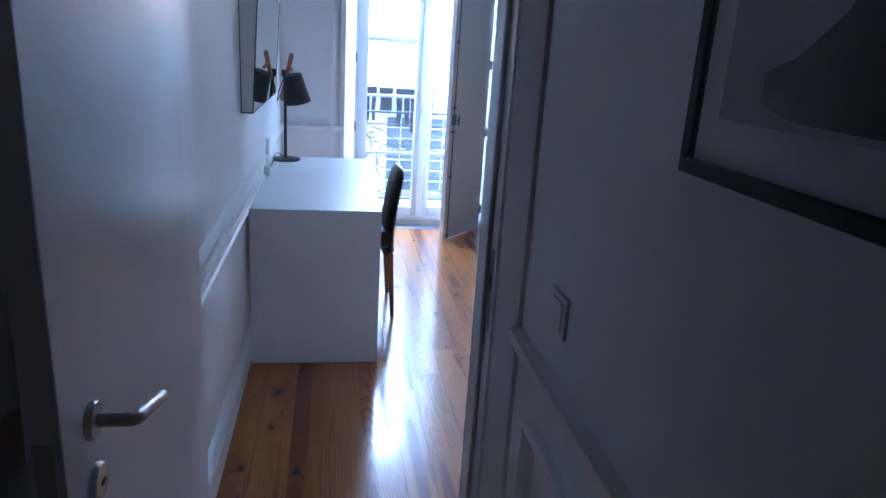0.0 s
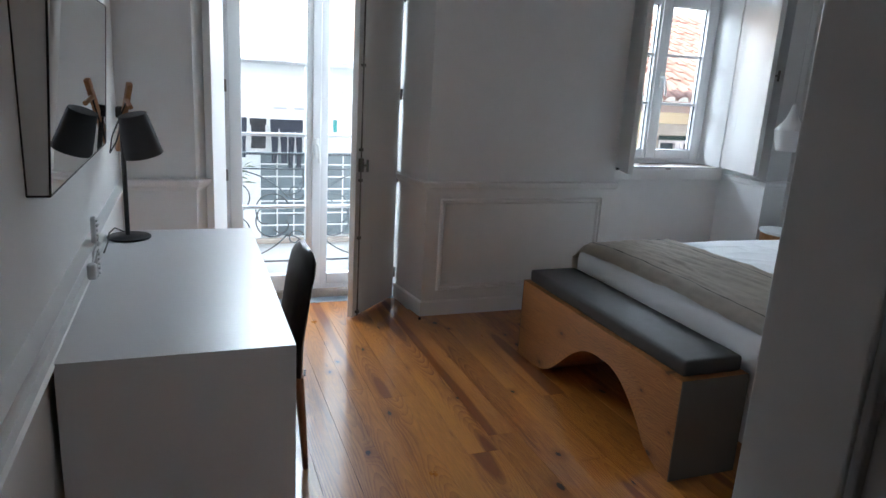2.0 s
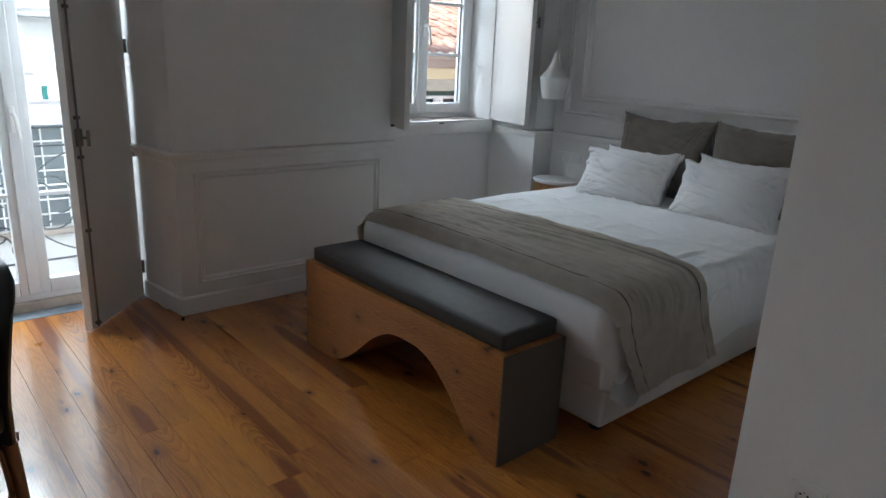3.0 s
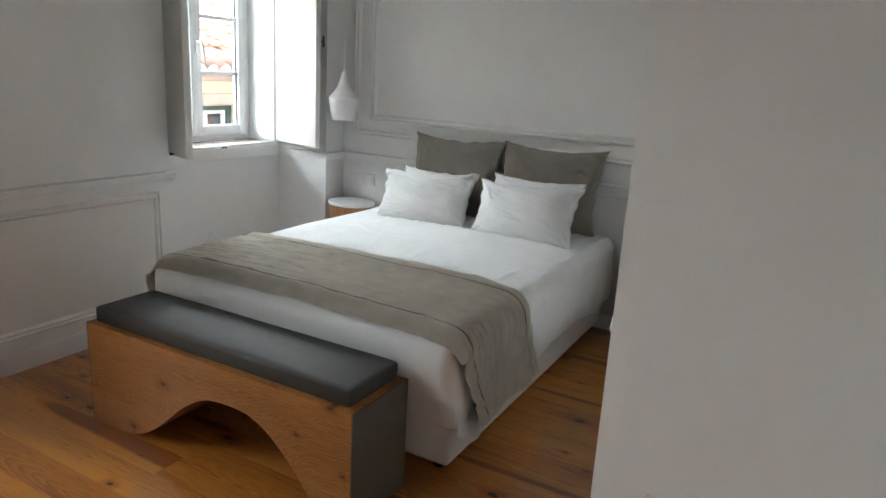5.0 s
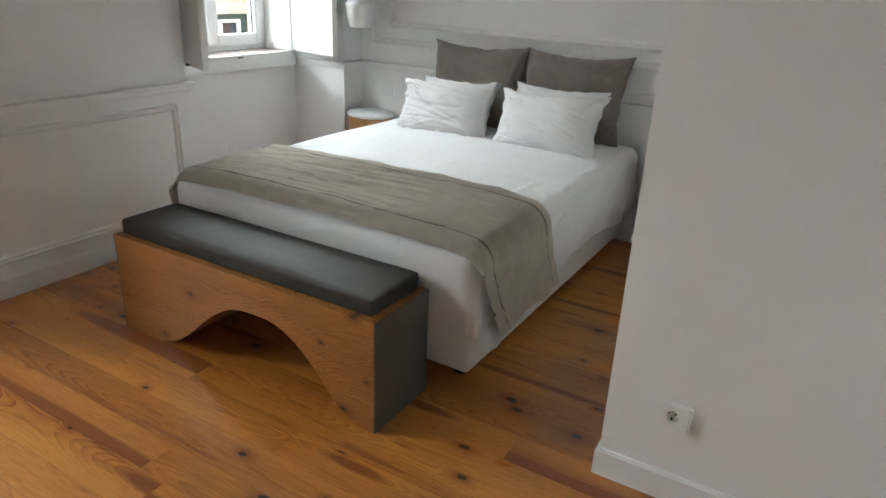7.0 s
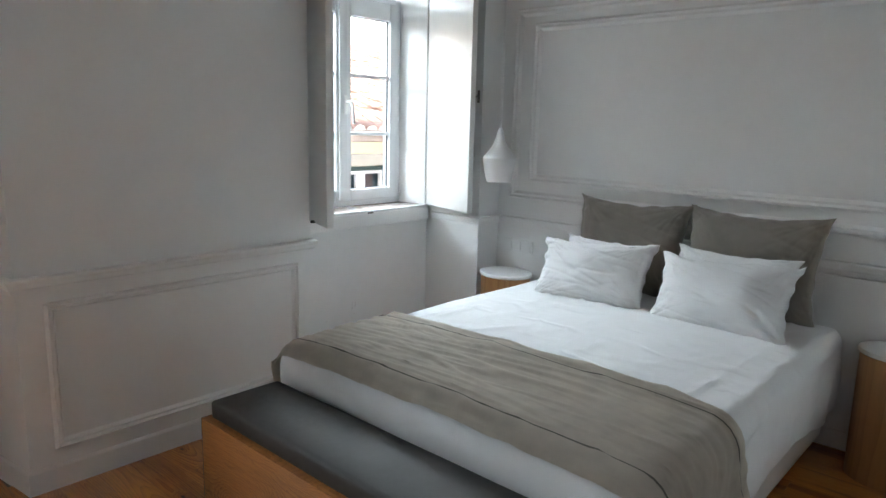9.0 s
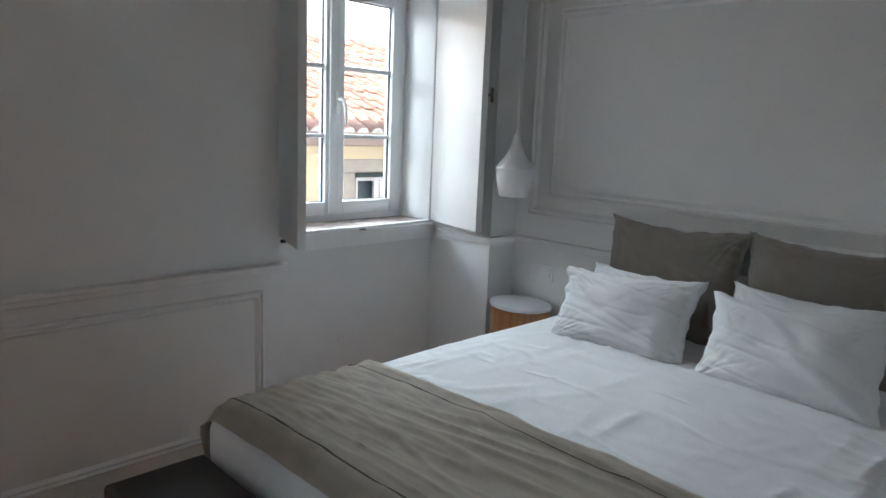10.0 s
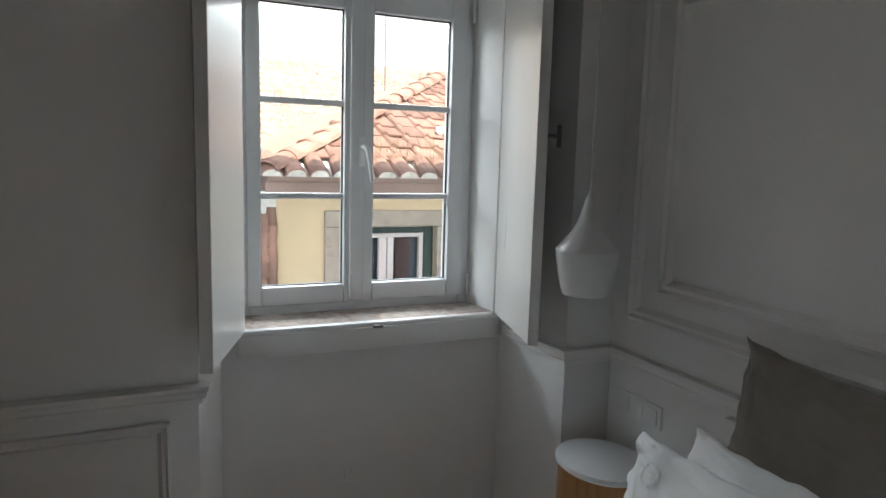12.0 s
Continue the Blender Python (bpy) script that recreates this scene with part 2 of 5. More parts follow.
def glass(name, tint=(1, 1, 1), gloss=1.0):
    m = bpy.data.materials.new(name)
    m.use_nodes = True
    n, k = m.node_tree.nodes, m.node_tree.links
    n.remove(n["Principled BSDF"])
    see, shine, mix, fr = n.new("ShaderNodeBsdfTransparent"), n.new("ShaderNodeBsdfGlossy"), n.new("ShaderNodeMixShader"), n.new("ShaderNodeLayerWeight")
    steep, gain = n.new("ShaderNodeMath"), n.new("ShaderNodeMath")
    steep.operation, gain.operation = "POWER", "MULTIPLY_ADD"
    steep.inputs[1].default_value, gain.inputs[1].default_value, gain.inputs[2].default_value = 5.0, 0.75 * gloss, 0.035 * gloss
    see.inputs["Color"].default_value = (*tint, 1)
    shine.inputs["Roughness"].default_value = 0.01
    fr.inputs["Blend"].default_value = 0.5
    k.new(fr.outputs["Facing"], steep.inputs[0])
    k.new(steep.outputs[0], gain.inputs[0])
    k.new(gain.outputs[0], mix.inputs["Fac"])
    k.new(see.outputs["BSDF"], mix.inputs[1])
    k.new(shine.outputs["BSDF"], mix.inputs[2])
    k.new(mix.outputs["Shader"], n["Material Output"].inputs["Surface"])
    return m


WALL = material("wall_paint", (0.83, 0.83, 0.82), 0.62, 0.012, 9, 0.10, 140, wide=0.02, dirt=(0.66, 0.64, 0.61), dirt_size=1.3, dirt_amount=0.10)
TRIM = material("trim_paint", (0.84, 0.835, 0.825), 0.36, 0.012, 9, 0.05, 70, wide=0.02)
CEIL = material("ceiling_paint", (0.86, 0.86, 0.85), 0.8, 0.01, 8, 0.08, 120)
SHUTTER = material("shutter_paint", (0.81, 0.805, 0.785), 0.30, 0.015, 9, 0.06, 30, wide=0.03, stretch=(1, 1, 0.15))
PVC = material("window_pvc", (0.76, 0.775, 0.79), 0.25, 0.01, 10, 0.02, 40)
DOORP = material("door_lacquer", (0.80, 0.80, 0.80), 0.30, 0.012, 8, 0.015, 45, stretch=(1, 1, 0.1))
PINE = wood("varnished_pine", (0.61, 0.250, 0.047), (0.22, 0.049, 0.0065), (0.014, 0.004, 0.003), 1, 0.0085, 0.30, 0.7, 0.42, per_object=0.5, depth=0.50, lines=0.44, heartwood=(0.17, 0.034, 0.006))
OAK = wood("burl_oak_veneer", (0.46, 0.195, 0.050), (0.16, 0.052, 0.012), (0.07, 0.024, 0.008), 1, 0.0085, 0.42, 0.05, 0.40, True, 0.2, 0.7, 0.52)
NIGHT_OAK = wood("oak_veneer_upright", (0.44, 0.23, 0.09), (0.27, 0.12, 0.045), (0.1, 0.04, 0.02), 2, 0.008, 0.4, 0.05, 0.0, False, 0.2)
BEECH = wood("stained_beech", (0.36, 0.17, 0.07), (0.24, 0.10, 0.04), (0.1, 0.04, 0.02), 2, 0.006, 0.4, 0.1, 0.0, False, 0.2)
DESK = material("white_lacquer", (0.77, 0.77, 0.775), 0.36, 0.01, 5, 0.04, 26, wide=0.015, dirt=(0.70, 0.70, 0.70), dirt_size=6, dirt_amount=0.15)
GREYPANEL = material("grey_lacquer", (0.088, 0.076, 0.060), 0.55, 0.03, 8, 0.05, 60)
LEATHER = material("grey_leather", (0.036, 0.033, 0.029), 0.60, 0.06, 30, 0.22, 260, wide=0.05)
CHAIRSKIN = material("black_leather", (0.016, 0.015, 0.015), 0.34, 0.08, 30, 0.25, 240, wide=0.06)
COTTON = cloth("white_cotton", (0.79, 0.79, 0.80), 900, 0.015, 0.85, 0.0, 0.5, 0.003, 2.2)
LINEN = cloth("taupe_linen", (0.65, 0.585, 0.505), 520, 0.08, 0.92, 0.0, 0.35, 0.003, 3.0)
PILLOWGREY = cloth("taupe_velvet", (0.23, 0.207, 0.178), 420, 0.08, 0.85, 0.3, 0.3, 0.006, 2.0)
BASEVINYL = material("bed_base_vinyl", (0.76, 0.755, 0.74), 0.42, 0.015, 9, 0.06, 200)
BLACKMETAL = material("black_metal", (0.022, 0.022, 0.024), 0.42, 0.05, 30, 0.05, 200, metal=0.3)
SHADE = material("dark_grey_shade", (0.045, 0.044, 0.046), 0.8, 0.06, 60, 0.3, 500)
SHADEIN = material("white_shade_lining", (0.78, 0.78, 0.78), 0.7, 0.02, 30)
STEEL = material("brushed_steel", (0.50, 0.49, 0.47), 0.30, 0.05, 60, 0.05, 300, metal=1.0)
DARKSTEEL = material("aged_steel", (0.20, 0.19, 0.175), 0.42, 0.12, 40, 0.1, 200, metal=0.8)
PLASTIC = material("white_plastic", (0.80, 0.80, 0.79), 0.3, 0.008, 10, 0.01, 40)
GREYPLASTIC = material("grey_plastic", (0.42, 0.42, 0.43), 0.35, 0.02, 10, 0.02, 40)
BLACK = material("black_rubber", (0.012, 0.012, 0.012), 0.6, 0.05, 30, 0.1, 100)
LAMPWHITE = material("white_enamel", (0.82, 0.82, 0.83), 0.32, 0.01, 10, 0.02, 30)
MARBLE = material("pink_marble", (0.62, 0.52, 0.46), 0.22, 0.14, 22, 0.05, 60, wide=0.1, dirt=(0.26, 0.15, 0.11), dirt_size=26, dirt_amount=0.75)
STONE = material("limestone", (0.42, 0.355, 0.30), 0.8, 0.12, 18, 0.5, 60, wide=0.1, dirt=(0.22, 0.19, 0.17), dirt_size=7, dirt_amount=0.5)
BLUESTONE = material("blue_grey_threshold_stone", (0.22, 0.26, 0.30), 0.5, 0.1, 20, 0.3, 60, wide=0.1, dirt=(0.4, 0.42, 0.43), dirt_size=9, dirt_amount=0.4)
SEAM = material("taupe_seam", (0.20, 0.185, 0.16), 0.95, 0.05, 30)
TILE = material("clay_roof_tile", (0.31, 0.175, 0.135), 0.85, 0.16, 16, 0.5, 70, wide=0.14, dirt=(0.60, 0.42, 0.30), dirt_size=6, dirt_amount=0.5, per_object=0.36)
FARTILE = material("pale_roof_tile", (0.45, 0.32, 0.24), 0.85, 0.15, 9, 0.4, 40, wide=0.15, dirt=(0.58, 0.48, 0.40), dirt_size=3, dirt_amount=0.5)
MORTAR = material("lime_mortar", (0.72, 0.69, 0.65), 0.9, 0.08, 25, 0.6, 50, dirt=(0.35, 0.36, 0.25), dirt_size=12, dirt_amount=0.5)
YELLOW = material("yellow_stucco", (0.70, 0.55, 0.36), 0.85, 0.03, 20, 0.3, 90, wide=0.05, dirt=(0.60, 0.47, 0.30), dirt_size=2, dirt_amount=0.3)
PINKBAND = material("pink_cornice_paint", (0.52, 0.38, 0.33), 0.8, 0.05, 12, 0.3, 60, wide=0.08, dirt=(0.3, 0.22, 0.19), dirt_size=3, dirt_amount=0.4)
WHITEWASH = material("white_stucco", (0.80, 0.79, 0.77), 0.85, 0.03, 12, 0.4, 60, wide=0.05, dirt=(0.6, 0.58, 0.54), dirt_size=2, dirt_amount=0.3)
GREENPAINT = material("dark_green_paint", (0.02, 0.045, 0.04), 0.4, 0.08, 20, 0.1, 60)
PINKFRAME = material("pale_window_paint", (0.70, 0.63, 0.62), 0.45, 0.03, 20, 0.05, 60)
# lighter blue-grey base paints the glare over the dark panes
GLAREPANE = material("glare_window_pane", (0.20, 0.235, 0.25), 0.15, 0.2, 2.5, 0.02, 5, wide=0.2)
DARKPANE = material("dark_window_pane", (0.05, 0.07, 0.085), 0.08, 0.1, 3, 0.02, 5)
WINE = material("red_curtain", (0.055, 0.028, 0.028), 0.9, 0.1, 20, 0.2, 60)
LEAF = material("oleander_leaf", (0.075, 0.115, 0.04), 0.45, 0.2, 8, 0.1, 40, per_object=0.2)
BARK = material("grey_bark", (0.16, 0.13, 0.10), 0.9, 0.2, 20, 0.6, 40)
ASPHALT = material("street_cobble", (0.12, 0.115, 0.11), 0.85, 0.2, 12, 0.6, 30)
IRON = material("wrought_iron", (0.06, 0.068, 0.075), 0.5, 0.1, 40, 0.2, 120, metal=0.2)
NAVY = cloth("navy_jersey", (0.022, 0.024, 0.035), 300, 0.1)
COAL = cloth("black_denim", (0.02, 0.02, 0.022), 300, 0.1)
TEAL = cloth("teal_cotton", (0.03, 0.22, 0.20), 300, 0.05)
MAT = material("picture_mount", (0.74, 0.74, 0.75), 0.8, 0.02, 20, 0.02, 100)
ART1 = material("print_grey", (0.36, 0.36, 0.375), 0.7, 0.05, 8, 0.02, 100)
ART2 = material("print_black", (0.02, 0.02, 0.025), 0.7, 0.05, 8, 0.02, 100)
GLASS, PICGLASS = glass("window_glass", (0.97, 0.985, 0.98)), glass("picture_glass")
MIRROR = bpy.data.materials.new("mirror_silver")
MIRROR.use_nodes = True
MIRROR.node_tree.nodes["Principled BSDF"].inputs["Base Color"].default_value = (0.86, 0.88, 0.88, 1)
MIRROR.node_tree.nodes["Principled BSDF"].inputs["Metallic"].default_value = 1.0
MIRROR.node_tree.nodes["Principled BSDF"].inputs["Roughness"].default_value = 0.015

# ---- building helpers ----


def finish(name, bm, mat, smooth=None):
    bmesh.ops.recalc_face_normals(bm, faces=bm.faces)
    me = bpy.data.meshes.new(name)
    bm.to_mesh(me)
    bm.free()
    me.materials.append(mat)
    if smooth:
        me.shade_smooth()
        me.set_sharp_from_angle(angle=radians(smooth))
    return new(name, me)


def part(name, bm, mat, parent, label="", smooth=None):
    """One mesh under a thing or a part, modelled in world coordinates."""
    ob = finish(name, bm, mat, smooth)
    ob.parent = parent
    if parent.type == "EMPTY":
        ob.matrix_parent_inverse = Matrix.Translation(-parent.location)
    return tagged(ob, label)


def thing(name, loc, label, category, group="", kind=""):
    ob = new(name)
    ob.empty_display_size = 0.1
    ob.location = loc
    return tagged(ob, label, category, group, kind)


def setting(name, bm, mat, label, category, smooth=None):
    return tagged(finish(name, bm, mat, smooth), label, category, kind="structure")


def B():
    return bmesh.new()


def box(bm, a, b, bev=0.0, seg=2, m=None):
    """A box from corner a to corner b, bevelled, turned by m."""
    verts = bmesh.ops.create_cube(bm, size=1)["verts"]
    size = [b[i] - a[i] for i in range(3)]
    for v in verts:
        v.co = Vector(((a[i] + b[i]) / 2 + v.co[i] * size[i] for i in range(3)))
    if bev:
        edges = list({e for v in verts for e in v.link_edges})
        out = bmesh.ops.bevel(bm, geom=edges, offset=bev, segments=seg, affect="EDGES", profile=0.5)
        verts = list({v for f in out["faces"] for v in f.verts} | {v for v in verts if v.is_valid})
    if m is not None:
        bmesh.ops.transform(bm, matrix=m, verts=verts)
    return bm


def prism(bm, pts, lo, hi, axis=2):
    """A prism over the outline pts, from lo to hi along axis (the outline's two numbers are the other axes in order)."""
    def at(p, h):
        c = list(p)
        c.insert(axis, h)
        return bm.verts.new(c)
    low, high = [at(p, lo) for p in pts], [at(p, hi) for p in pts]
    bm.faces.new(low[::-1])
    bm.faces.new(high)
    for i in range(len(pts)):
        j = (i + 1) % len(pts)
        bm.faces.new((low[i], low[j], high[j], high[i]))
    return bm


def lathe(bm, cx, cy, prof, seg=32, sx=1.0, sy=1.0):
    """A surface turned round the upright axis through (cx, cy); prof: radius and height pairs."""
    rings = []
    for r, z in prof:
        rings.append([bm.verts.new((cx + sx * r * math.cos(2 * math.pi * i / seg), cy + sy * r * math.sin(2 * math.pi * i / seg), z)) for i in range(seg)])
    for p, q in zip(rings, rings[1:]):
        for i in range(seg):
            j = (i + 1) % seg
            bm.faces.new((p[i], p[j], q[j], q[i]))
    bm.faces.new(rings[0][::-1])
    bm.faces.new(rings[-1])
    return bm


def tube(bm, pts, r, seg=8):
    """A round bar along pts."""
    pts = [Vector(p) for p in pts]
    rings = []
    side = None
    for i, p in enumerate(pts):
        d = (pts[min(i + 1, len(pts) - 1)] - pts[max(i - 1, 0)]).normalized()
        if side is None:
            side = d.orthogonal().normalized()
        side = (side - d * side.dot(d)).normalized()
        up = d.cross(side)
        rad = r(i / (len(pts) - 1)) if callable(r) else r
        rings.append([bm.verts.new(p + rad * (math.cos(2 * math.pi * a / seg) * side + math.sin(2 * math.pi * a / seg) * up)) for a in range(seg)])
    for p, q in zip(rings, rings[1:]):
        for i in range(seg):
            j = (i + 1) % seg
            bm.faces.new((p[i], p[j], q[j], q[i]))
    bm.faces.new(rings[0][::-1])
    bm.faces.new(rings[-1])
    return bm


def sweep(bm, path, prof, closed=False):
    """A moulding along a level path of (x, y) with mitred corners: prof holds (out, z), out to the path's right."""
    n = len(path)
    cols = []
    for i in range(n):
        p = Vector(path[i])
        a = (p - Vector(path[i - 1])).normalized() if i or closed else None
        b = (Vector(path[(i + 1) % n]) - p).normalized() if i < n - 1 or closed else None
        na = Vector((a.y, -a.x)) if a else None
        nb = Vector((b.y, -b.x)) if b else None
        if na and nb:
            m = (na + nb).normalized()
            m /= max(0.35, m.dot(na))
        else:
            m = na or nb
        cols.append([bm.verts.new((p.x + m.x * o, p.y + m.y * o, z)) for o, z in prof])
    for i in range(n if closed else n - 1):
        p, q = cols[i], cols[(i + 1) % n]
        for j in range(len(prof)):
            l = (j + 1) % len(prof)
            bm.faces.new((p[j], p[l], q[l], q[j]))
    if not closed:
        bm.faces.new(cols[0])
        bm.faces.new(cols[-1][::-1])
    return bm


def panel_frame(bm, origin, along, out, length, height, prof):
    """A mitred picture-frame moulding on a wall: prof holds (inward, proud) pairs."""
    origin, along, out, up = Vector(origin), Vector(along), Vector(out), Vector((0, 0, 1))
    loops = []
    for d, h in prof:
        loops.append([bm.verts.new(origin + along * u + up * w + out * h) for u, w in ((d, d), (length - d, d), (length - d, height - d), (d, height - d))])
    for p, q in zip(loops, loops[1:]):
        for i in range(4):
            j = (i + 1) % 4
            bm.faces.new((p[i], p[j], q[j], q[i]))
    return bm


def soft_box(bm, a, b, r, n=(12, 12, 6), wobble=0.0, freq=3.0, crown=0.0):
    """A box with round edges of radius r, cut finely and set uneven, its top raised in the middle."""
    a, b = Vector(a), Vector(b)
    made = {}

    def vert(p):
        key = tuple(round(c, 5) for c in p)
        if key in made:
            return made[key]
        q = Vector([a[i] + (b[i] - a[i]) * p[i] for i in range(3)])
        inner = Vector([min(max(q[i], a[i] + min(r, (b[i] - a[i]) / 2)), b[i] - min(r, (b[i] - a[i]) / 2)) for i in range(3)])
        d = q - inner
        if d.length > 1e-9:
            q = inner + d.normalized() * min(r, d.length if d.length < r else r)
        u, v = p[0] * 2 - 1, p[1] * 2 - 1
        if p[2] > 0.5:
            q.z += crown * (1 - u ** 4) * (1 - v ** 4)
        if wobble:
            w = noise.noise_vector(q * freq)
            q += Vector((w.x, w.y, w.z * 0.7)) * wobble
        made[key] = bm.verts.new(q)
        return made[key]

    def ease(i, k):
        return 0.5 - 0.5 * math.cos(math.pi * i / k) if k > 3 else i / k
    for ax in range(3):
        o = [i for i in range(3) if i != ax]
        for side in (0, 1):
            for i in range(n[o[0]]):
                for j in range(n[o[1]]):
                    quad = []
                    for di, dj in ((0, 0), (1, 0), (1, 1), (0, 1)):
                        p = [0.0, 0.0, 0.0]
                        p[ax], p[o[0]], p[o[1]] = side, ease(i + di, n[o[0]]), ease(j + dj, n[o[1]])
                        quad.append(vert(p))
                    if len(set(quad)) == 4:
                        bm.faces.new(quad)
    return bm


def turned(p0, p1):
    """A pose at p0 whose x axis points level to p1."""
    return Matrix.Translation((p0[0], p0[1], 0)) @ Matrix.Rotation(math.atan2(p1[1] - p0[1], p1[0] - p0[0]), 4, "Z")


def move(bm, m):
    bmesh.ops.transform(bm, matrix=m, verts=bm.verts)
    return bm

# ---- the large structure ----
TOP = 2.95           # ceiling
WX, NY, BX = -0.325, 5.365, 4.10      # faces of the desk wall, the window wall and the bed wall
DY0, DY1 = 1.75, 1.873                # the wall with the entrance door
PX, PY = 1.972, 2.682                  # corner of the partition


def wall(name, pts, z0, z1, label):
    return setting(name, prism(B(), pts, z0, z1), WALL, label, "wall")


wall("wall_west", [(-0.60, 1.90), (WX, 1.90), (WX, NY), (WX, 6.0), (-0.60, 6.0)], -0.02, TOP, "white painted plaster wall behind the desk")
wn_bm = prism(B(), [(WX, NY), (0.045, NY), (0.10, 5.42), (0.19, 5.84), (0.19, 6.0), (WX, 6.0)], -0.02, TOP)
prism(wn_bm, [(1.30, 5.80), (1.362, NY), (2.69, NY), (2.785, 5.67), (2.85, 5.67), (2.868, 5.90), (2.868, 6.0), (1.30, 6.0)], -0.02, TOP)
prism(wn_bm, [(3.818, 6.0), (3.818, 5.9), (3.842, 5.67), (3.868, 5.67), (3.90, 5.25), (4.35, 5.25), (4.35, 6.0)], -0.02, TOP)
box(wn_bm, (2.846, 5.667, -0.02), (3.846, 6.0, 0.905))
box(wn_bm, (0.0, NY, 2.46), (1.40, 6.0, TOP))
box(wn_bm, (2.65, 5.667, 2.27), (3.92, 6.0, TOP))
box(wn_bm, (2.65, 5.37, 2.37), (3.92, 5.667, TOP))
setting("wall_north", wn_bm, WALL, "white plaster wall with a balcony door and a deep window recess", "wall")
wall("wall_east", [(BX, 2.5), (4.35, 2.5), (4.35, 5.25), (BX, 5.25)], -0.02, TOP, "white panelled wall behind the bed")
wall("wall_partition", [(PX, 1.90), (PX + 0.12, 1.90), (PX + 0.12, PY - 0.12), (BX, PY - 0.12), (BX, PY), (PX, PY)], -0.02, TOP, "plain white partition wall with a power socket")
ws = prism(B(), [(-0.92, DY0), (-0.285, DY0), (-0.285, DY1), (-0.92, DY1)], -0.02, TOP)
prism(ws, [(0.457, DY0), (2.10, DY0), (2.10, DY1), (0.457, DY1)], -0.02, TOP)
prism(ws, [(-0.285, DY0), (0.457, DY0), (0.457, DY1), (-0.285, DY1)], 2.10, TOP)
setting("wall_south", ws, WALL, "white wall with the entrance doorway", "wall")
HX, HL, HB = 0.475, -0.75, -1.6
wall("wall_hall_east", [(HX, HB), (HX + 0.15, HB), (HX + 0.15, DY0), (HX, DY0)], -0.02, TOP, "dim white hallway wall with a framed print")
wall("wall_hall_west", [(HL - 0.15, HB), (HL, HB), (HL, DY0), (HL - 0.15, DY0)], -0.02, TOP, "dim white hallway wall behind the open door")
wall("wall_hall_south", [(HL - 0.15, HB - 0.15), (HX + 0.15, HB - 0.15), (HX + 0.15, HB), (HL - 0.15, HB)], -0.02, TOP, "white wall closing the hallway")
setting("ceiling", box(B(), (-0.95, HB - 0.2, TOP), (4.4, 6.0, TOP + 0.2)), CEIL, "plain white plaster ceiling", "ceiling")
setting("subfloor", box(B(), (-0.95, HB - 0.2, -0.14), (4.4, 6.0, -0.026)), BARK, "dark boards under the floor", "floor")
# unseen storey and roof, added to keep sun off the yellow facade across
setting("unseen_upper_storey", box(B(), (-6.0, -2.0, TOP + 0.21), (10.0, 6.0, 5.6)), material("upper_stucco", (0.66, 0.65, 0.63), 0.85, 0.03, 12, 0.4, 60), "unseen white storey added to shade the houses across", "wall")
roof_bm = prism(B(), [(-2.4, 5.601), (6.1, 5.601), (2.0, 7.0)], -6.0, 10.0, 0)
setting("unseen_roof", roof_bm, FARTILE, "unseen tiled roof over the added storey", "roof")

# chair rail, baseboards and panel mouldings
RAIL = [(-0.004, 0.800), (0.012, 0.802), (0.016, 0.818), (0.026, 0.826), (0.030, 0.842), (0.036, 0.850), (0.036, 0.860), (-0.004, 0.864)]
SKIRT = [(-0.004, -0.004), (0.012, -0.004), (0.012, 0.088), (0.006, 0.098), (-0.004, 0.098)]
PANEL = [(0.0, 0.0), (0.001, 0.016), (0.009, 0.024), (0.015, 0.011), (0.025, 0.015), (0.031, 0.007), (0.036, 0.0)]
setting("chair_rail_west", sweep(B(), [(WX, 1.905), (WX, NY), (0.045, NY), (0.10, 5.42)], [(o, z + 0.01) for o, z in RAIL]), TRIM, "white moulded chair rail", "moulding")
setting("chair_rail_north", sweep(B(), [(1.305, 5.765), (1.362, NY), (2.69, NY), (2.697, NY + 0.022)], RAIL), TRIM, "white moulded chair rail", "moulding")
setting("chair_rail_east", sweep(B(), [(3.872, 5.62), (3.90, 5.25), (BX, 5.25), (BX, PY)], [(o * 0.7, z + 0.025) for o, z in RAIL]), TRIM, "white moulded chair rail", "moulding")
setting("baseboard_west", sweep(B(), [(WX, 1.905), (WX, NY), (0.045, NY), (0.10, 5.42), (0.175, 5.76)], SKIRT), TRIM, "low white baseboard", "baseboard")
setting("baseboard_north", sweep(B(), [(1.305, 5.77), (1.362, NY), (2.69, NY), (2.785, 5.67), (3.868, 5.67), (3.90, 5.25), (BX, 5.25), (BX, PY), (PX, PY), (PX, 1.905), (0.50, 1.905)], SKIRT), TRIM, "low white baseboard", "baseboard")
setting("baseboard_hall", sweep(B(), [(HX, 1.640), (HX, HB + 0.002)], SKIRT), TRIM, "low white baseboard", "baseboard")
setting("chair_rail_hall", sweep(B(), [(HX, 1.640), (HX, HB + 0.002)], [(o * 0.8, z + 0.026) for o, z in RAIL]), TRIM, "white moulded chair rail in the hallway", "moulding")
setting("panel_moulding_north", panel_frame(B(), (1.455, NY, 0.165), (1, 0, 0), (0, -1, 0), 1.155, 0.59, PANEL), TRIM, "white rectangular panel moulding", "moulding")
setting("panel_moulding_west", panel_frame(B(), (WX, 2.02, 0.165), (0, 1, 0), (1, 0, 0), 2.6, 0.59, PANEL), TRIM, "white rectangular panel moulding", "moulding")
setting("panel_moulding_hall", panel_frame(B(), (HX, 0.2, 0.165), (0, 1, 0), (-1, 0, 0), 1.30, 0.57, PANEL), TRIM, "white rectangular panel moulding", "moulding")
